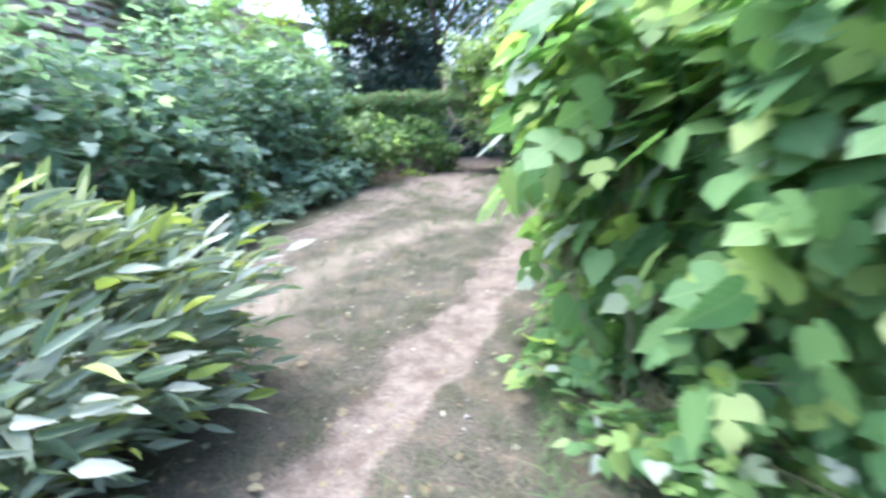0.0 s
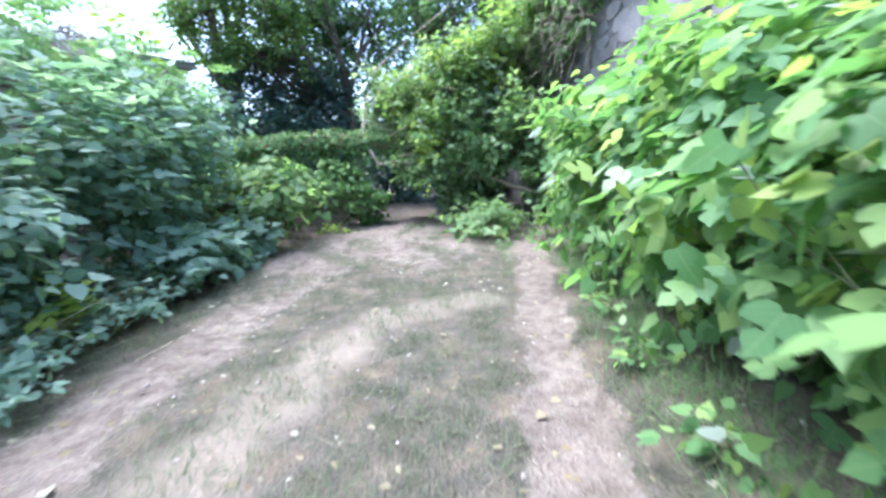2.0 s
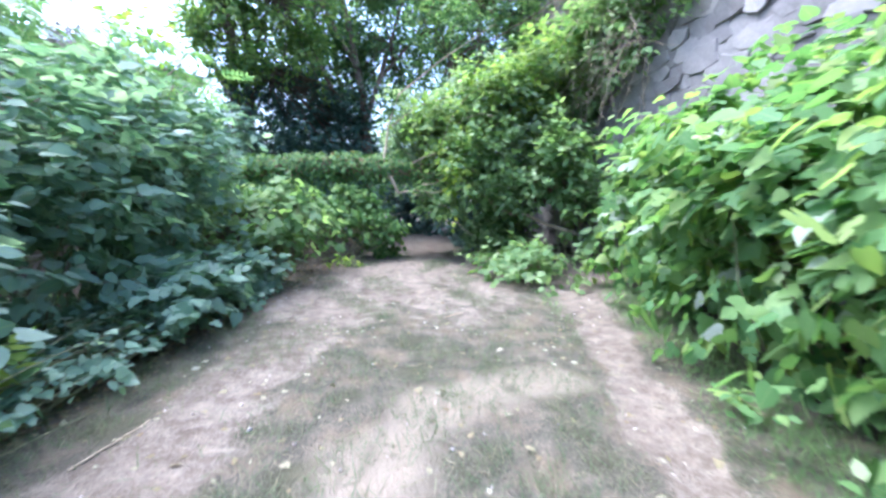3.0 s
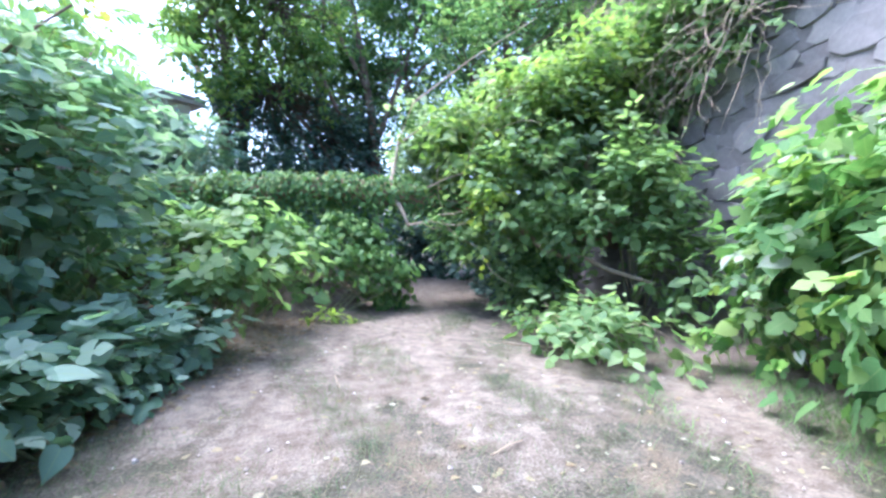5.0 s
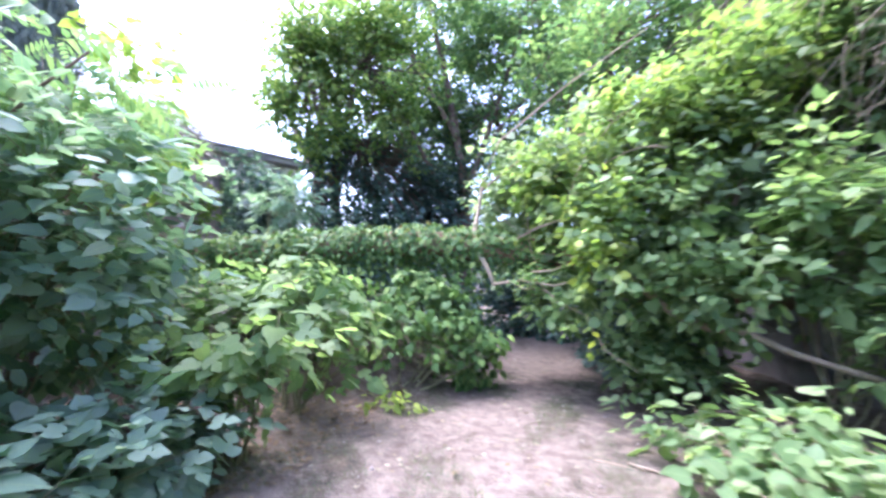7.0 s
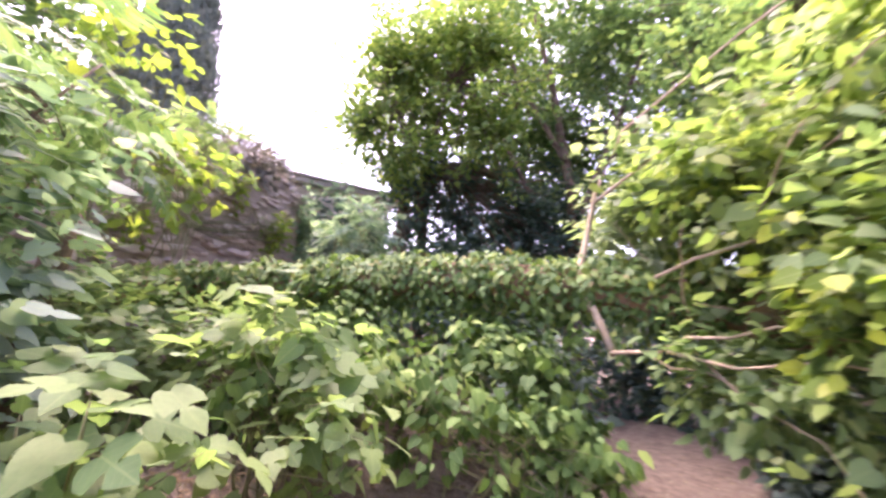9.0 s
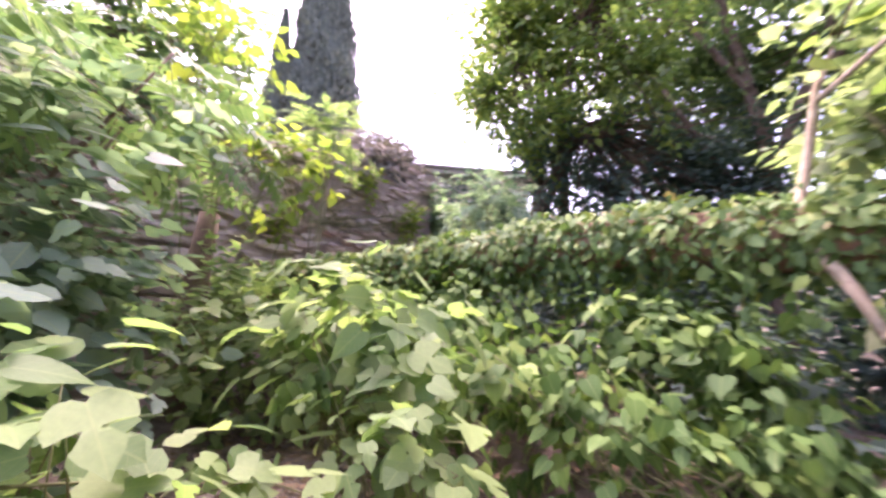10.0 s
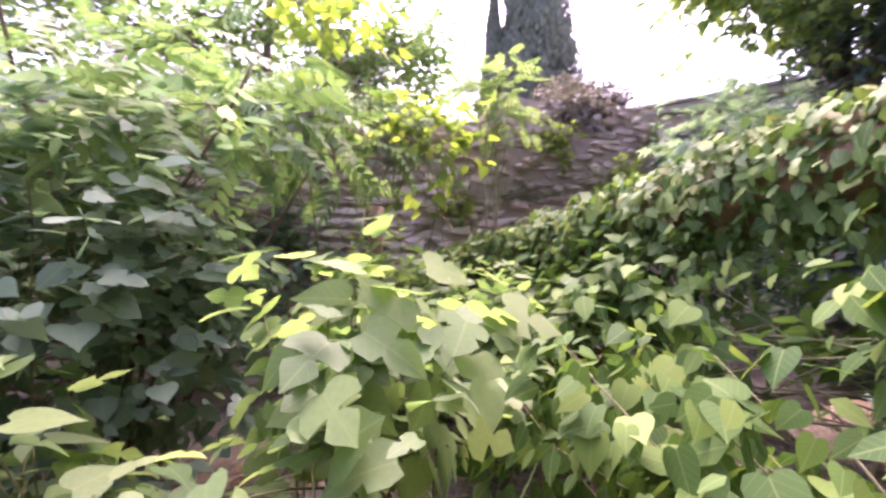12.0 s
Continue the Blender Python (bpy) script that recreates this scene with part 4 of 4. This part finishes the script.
P, R, S = (np.concatenate(q) for q in zip(*[clump_points(c, r, k, 5, 0.6)[:3] for c, r, k in far]))
tagged(new("far_woods", scatter_mesh("far_woods", [OVAL, DIAMOND], P, R, S, SHADED)), "distant dark green woods closing the view", "woods", kind="stuff")

# ---- beyond the ruined wall ----
def cypress(at, h, w):
    ob = thing("cypress", at, "tall narrow cypress behind the wall, haze put into its greyish green", "tree", "cypresses")
    part("trunk", tube_mesh("trunk", [[((0, 0, -0.3), 0.2), ((0, 0, h * 0.5), 0.12), ((0, 0, h * 0.95), 0.03)]], BARK, 8), ob)
    n = 56000
    f = rng.random(n) ** 0.8
    az = rng.uniform(0, 2 * np.pi, n)
    r = w / 2 * np.minimum(1, (1 - f) * 2.0) ** 0.8 * (0.35 + 0.66 * rng.random(n) ** 0.55) * (1 + 0.12 * np.sin(f * 37 + az * 3))
    pos = np.stack([np.cos(az) * r, np.sin(az) * r, 0.4 + f * (h - 0.4)], 1)
    tip = unit(np.stack([np.cos(az) * 0.35, np.sin(az) * 0.35, np.ones(n)], 1) + rng.normal(0, 0.12, (n, 3)))
    nor = np.stack([np.cos(az), np.sin(az), np.zeros(n)], 1) + rng.normal(0, 0.3, (n, 3))
    part("crown", scatter_mesh("crown", [DIAMOND], pos, frames_for(nor, tip), rng.uniform(0.15, 0.34, n), CYPRESS), ob, kind="stuff")


cypress((-16.0, 19.9, 0), 19.5, 3.5)
cypress((-16.5, 18.2, 0), 13.5, 1.5)


def house():
    ob = thing("house", (-9.9, 22.5, 0), "beige plastered house with a low weathered roof", "house")

    def block(name, lo, hi, mat, parent, label=""):
        bm = bmesh.new()
        mid = [(a + b) / 2 for a, b in zip(lo, hi)]
        bmesh.ops.create_cube(bm, size=1, matrix=Matrix.Translation(mid) @ Matrix.Diagonal((*[b - a for a, b in zip(lo, hi)], 1)))
        bmesh.ops.bevel(bm, geom=bm.edges[:], offset=0.02, segments=2, affect="EDGES")
        me = bpy.data.meshes.new(name)
        bm.to_mesh(me)
        bm.free()
        me.materials.append(mat)
        return part(name, me, parent, label)

    ob.rotation_euler = (0, 0, radians(43.6))
    block("wall", (-4.0, -2.0, -0.3), (2.2, 4.0, 5.75), PLASTER, ob)
    block("roof", (-4.4, -2.4, 5.75), (2.55, 4.4, 5.92), ROOFING, ob, "thin grey-brown roof slab")
    block("eave", (-4.45, -2.47, 5.923), (2.6, 4.45, 6.02), ROOFING, ob, "weathered eave tiles")


house()
# shade put into dark leaves; the last mass fills the recess under the roof
bush("hedge", (-6.9, 19.6, 0), [((-6.3, 19.4, 2.5), (1.2, 0.9, 1.9), 700), ((-8.3, 20.4, 3.1), (1.3, 1.0, 2.1), 800), ((-9.6, 18.6, 2.9), (1.3, 1.2, 2.0), 500), ((-6.9, 20.6, 3.3), (1.1, 0.8, 1.9), 500)], [OVAL, HEART], SHADED, 0.16, "overgrown hedge between the wall and the house, shade put into its dark leaves", "", 0, 6)
bush("wall_ivy", (-7.3, 16.8, 0), [((-7.5, 16.4, 4.5), (0.8, 1.25, 1.0), 1000), ((-6.6, 15.6, 4.3), (0.4, 0.7, 0.4), 300)], [OVAL, IVYLEAF], DRYIVY, 0.09, "dry ivy mounded over the broken end of the wall, haze put into its grey", "", 60, 4, "climber", BARK, jag=0.12)
bush("wall_creeper", (-6.3, 17.3, 0), [((-6.55, 17.2, 3.3), (0.4, 0.45, 1.0), 200)], [OVAL, HEART], HAZY, 0.12, "green creeper at the corner of the ruined wall", "", 40, 4, "climber")
bush("wall_creeper", (-6.2, 11.0, 0), [((-6.4, 10.8, 3.8), (0.4, 2.2, 0.5), 420), ((-6.3, 10.0, 1.5), (0.35, 2.2, 1.2), 380)], [OVAL, HEART], HAZY, 0.14, "creeper trailing over the ruined wall", "", 60, 6, "climber")
bush("hanging_vine", (4.4, 12.6, 0.2), [((4.25, 13.2, 3.6), (0.5, 1.4, 2.0), 560), ((4.15, 11.3, 4.6), (0.5, 1.7, 1.0), 560), ((4.15, 12.5, 3.3), (0.5, 0.9, 1.2), 380), ((4.2, 15.8, 4.0), (0.6, 1.6, 3.0), 520)], [OVAL, HEART], LIGHT, 0.14, "green vines hanging down the stone retaining wall", "", 80, 8, "climber", PALEWOOD)

bush("wall_plant", (-6.3, 15.2, 3.0), [((-6.25, 15.1, 3.75), (0.15, 0.35, 0.25), 26), ((-6.3, 13.3, 2.6), (0.15, 0.3, 0.3), 24), ((-6.25, 16.3, 3.0), (0.2, 0.4, 0.5), 50)], [OVAL], YELLOW, 0.12, "small plants rooted between the stones of the wall", "", 60, 5, "plants", floor=2.2, stem_r=0.006)

# dry stems hanging over the wall's edge
tangle = thing("dry_vine", (4.4, 12.2, 0.2), "tangle of dry leafless vine stems on the wall", "climber")
for k in range(180):
    a = np.array([4.3 - 0.45 * rng.random(), rng.uniform(10.0, 14.0), rng.uniform(4.0, 6.2)])
    e = a + np.array([rng.uniform(-0.75, -0.15), rng.uniform(-1.3, 0.9), rng.uniform(-1.9, -0.3)])
    e[0] = min(e[0], 4.3)
    part("stem", tube_mesh("stem", [bend(a - np.array([4.4, 12.2, 0.2]), e - np.array([4.4, 12.2, 0.2]), 0.008, 0.002, 0.22, 11)], PALEWOOD, 5), tangle)

# ---- small things on and beside the path ----
dead = thing("tree_stump", (-5.2, 11.9, -0.2), "dark dead tree stump standing in the thicket", "stump")
part("trunk", tube_mesh("trunk", [[((0, 0, -0.2), 0.2), ((0.02, 0.02, 1.2), 0.15), ((0.0, 0.05, 2.0), 0.13), ((0.06, 0.08, 2.6), 0.1)]], BARK, 10, 0.12), dead)
bush("yellow_plant", (-3.0, 6.5, -0.1), [((-2.95, 6.5, 0.25), (0.2, 0.25, 0.18), 14)], [HEART], YELLOW, 0.13, "small yellow-green plant below the thicket", "", 40, 3, "plant")
bush("pale_plant", (-2.75, 7.75, -0.1), [((-2.7, 7.7, 0.05), (0.2, 0.2, 0.1), 10)], [OVAL], LIGHT, 0.1, "small pale green plant at the trail's edge", "", 40, 3, "plant")
bush("ground_cover", (-2.9, 6.6, -0.1), [((-3.1, 5.6, 0.05), (0.6, 1.0, 0.3), 130), ((-2.8, 7.4, 0.05), (0.5, 1.0, 0.3), 130), ((-2.3, 9.6, 0.1), (0.4, 0.9, 0.35), 110)], [OVAL, HEART], HAZY, 0.09, "low leafy ground cover along the bank", "", 80, 6, "plants")

bush("low_weeds", (1.1, 1.5, 0), [((1.0, 1.35, 0.2), (0.3, 0.35, 0.25), 40), ((1.05, 2.2, 0.15), (0.3, 0.5, 0.2), 40)], [HEART, HEART, LOBED], MULBERRY, 0.1, "low heart-leaved weeds at the foot of the bushes", "", 120, 5, "weeds", per=5, stem_r=0.004, droop=0.7)


for wx, wy, wl in ((0.62, 2.2, 0.1), (0.8, 2.9, 0.09), (1.1, 3.8, 0.1), (1.35, 4.6, 0.09), (0.75, 1.7, 0.11), (1.7, 5.6, 0.08)):
    bush("weed", (wx, wy, 0), [((wx, wy, 0.12), (0.14, 0.16, 0.1), 9)], [HEART, OVAL], MULBERRY, wl, "small broad-leaved weed in the grass beside the trail", "weeds by the trail", 24, 3, "weed", per=5, stem_r=0.004)


def stick(at, length, turn, radius, label):
    ob = new("stick", tube_mesh("stick", [bend((-length / 2, 0, radius), (length / 2, 0, radius * 1.4), radius, radius * 0.5, 0.05, 7)], PALEWOOD, 6, 0.1))
    ob.matrix_world = pose(at[0], at[1], float(height(np.array(at[0]), np.array(at[1]))) + 0.004, 0, 0, turn)
    tagged(ob, label, "stick", "sticks on the path")


for at, length, turn, r in (((-2.1, 6.1), 0.5, 70, 0.007), ((1.65, 10.75), 0.8, -25, 0.011), ((1.25, 10.9), 0.5, 160, 0.008), ((0.4, 8.2), 0.3, 30, 0.006), ((-0.7, 9.6), 0.35, 100, 0.006), ((1.5, 4.6), 0.3, 10, 0.005), ((2.0, 9.8), 0.45, 60, 0.008)):
    stick(at, length, turn, r, "thin dry stick lying on the earth")
PALE_LEAF = [mesh_from("pale_dead_leaf", tv, tt, LITTER, tu) for tv, tt, tu in (HEART, OVAL, MITTEN)]
for k, (x, y) in enumerate(((-0.85, 2.4), (-0.8, 1.5), (-0.5, 2.0), (0.5, 4.3), (1.0, 5.0), (1.2, 5.3), (-1.9, 4.4), (0.2, 5.6), (-2.2, 5.0), (-0.3, 6.4), (0.9, 9.9), (-0.2, 10.5), (1.9, 10.1), (0.2, 4.1), (-0.9, 7.7), (0.6, 7.1), (1.35, 5.9), (0.05, 9.1))):
    lf = tagged(new("dead_leaf", PALE_LEAF[k % 3]), "pale curled dead leaf lying on the ground", "leaf", "dead leaves on the path")
    lf.matrix_world = pose(x, y, float(height(np.array(x), np.array(y))) + 0.02, rng.uniform(-14, 14), rng.uniform(-18, 18), rng.uniform(0, 360)) @ Matrix.Scale(0.075, 4)
pv, pt = [], []
for k in range(420):
    x, y, r = rng.uniform(-2.5, 3.0), rng.uniform(1, 16), rng.uniform(0.006, 0.02)
    c = np.array([x, y, float(height(np.array(x), np.array(y))) + r * 0.3])
    o = rng.normal(0, 0.25, (6, 3)) * r
    b = len(pv)
    pv += list(c + np.array([(r, 0, 0), (-r, 0, 0), (0, r, 0), (0, -r, 0), (0, 0, r * 0.7), (0, 0, -r * 0.7)]) + o)
    pt += [(b + i, b + j, b + m) for i, j, m in ((0, 2, 4), (2, 1, 4), (1, 3, 4), (3, 0, 4), (2, 0, 5), (1, 2, 5), (3, 1, 5), (0, 3, 5))]
tagged(new("pebbles", mesh_from("pebbles", pv, pt, PEBBLE)), "small pale pebbles scattered over the earth", "pebbles", kind="stuff")

# ---- stones of the walls ----
SMALL = [stone_mesh("stone", 0.34, 0.115, 0.06, RUBBLE, 0.4, 0.84) for _ in range(9)]
LARGE = [stone_mesh("stone", 0.58, 0.35, 0.022, CLIFF, 0.4, 0.92) for _ in range(9)]
for row, z in enumerate(np.arange(2.0, 4.45, 0.13)):
    for y in np.arange(12.7, 16.9, 0.27):
        par = ruin if y < 14.05 else ruin_high
        if y < 14.05 and z > 3.9:
            continue
        if rng.random() < 0.16:
            continue
        st = part("stone", SMALL[int(rng.integers(9))], par)
        st.matrix_basis = pose(-6.43 + rng.normal(0, 0.025), y + 0.13 * (row % 2) + rng.normal(0, 0.03), z + rng.normal(0, 0.05), rng.normal(0, 5), rng.normal(0, 8), rng.normal(0, 8)) @ Matrix.Diagonal((rng.uniform(0.6, 1.8), rng.uniform(0.45, 1.35), rng.uniform(0.6, 1.25), 1))
rest_v, rest_t = [], []
for row, z in enumerate(np.arange(0.2, 3.95, 0.165)):
    for y in np.arange(5.0, 12.6, 0.27):
        me = SMALL[int(rng.integers(9))]
        co = np.array([v.co[:] for v in me.vertices]) * np.array([1, rng.uniform(0.75, 1.2), rng.uniform(0.8, 1.15)])
        rest_t += [tuple(len(rest_v) + i for i in f.vertices) for f in me.polygons]
        rest_v += list(co + np.array([-6.43 + rng.normal(0, 0.025), y + 0.13 * (row % 2), z]))
part("rubble", mesh_from("rubble", rest_v, rest_t, RUBBLE, smooth=False), ruin, "", "stuff")
for row, z in enumerate(np.arange(2.3, 5.6, 0.26)):
    for y in np.arange(7.4, 13.0, 0.44):
        st = part("stone", LARGE[int(rng.integers(9))], retaining)
        st.matrix_basis = pose(4.53 + rng.normal(0, 0.02), y + 0.22 * (row % 2) + rng.normal(0, 0.06), z + rng.normal(0, 0.04), rng.normal(0, 5), rng.normal(0, 0.7), 180 + rng.normal(0, 0.7)) @ Matrix.Diagonal((rng.uniform(0.5, 1.3), rng.uniform(0.6, 1.3), rng.uniform(0.7, 1.25), 1))


def rest_of_wall(parent, meshes, mat, x, ys, zs, step_y, turn, name):
    """Joined stones for the stretches of a wall that stay far off."""
    vs, ts = [], []
    for row, z in enumerate(zs):
        for y in ys:
            me = meshes[int(rng.integers(9))]
            co = np.array([v.co[:] for v in me.vertices]) * np.array([turn, rng.uniform(0.85, 1.15), rng.uniform(0.85, 1.12)])
            ts += [tuple(len(vs) + i for i in f.vertices) for f in me.polygons]
            vs += list(co + np.array([x + rng.normal(0, 0.02), y + step_y * (row % 2) + rng.normal(0, 0.05), z + rng.normal(0, 0.03)]))
    part(name, mesh_from(name, vs, ts, mat, smooth=False), parent, "", "stuff")


rest_of_wall(retaining, LARGE, CLIFF, 4.53, np.concatenate([np.arange(-3.6, 7.2, 0.44), np.arange(13.2, 17.6, 0.44)]), np.arange(0.7, 7.3, 0.26), 0.22, -1, "masonry")
rest_of_wall(retaining, LARGE, CLIFF, 4.53, np.arange(7.4, 13.0, 0.44), np.concatenate([np.arange(0.7, 2.2, 0.26), np.arange(5.68, 7.3, 0.26)]), 0.22, -1, "masonry")
rest_of_wall(ruin, SMALL, RUBBLE, -6.43, np.arange(3.2, 4.9, 0.27), np.arange(0.2, 3.95, 0.165), 0.13, 1, "masonry")
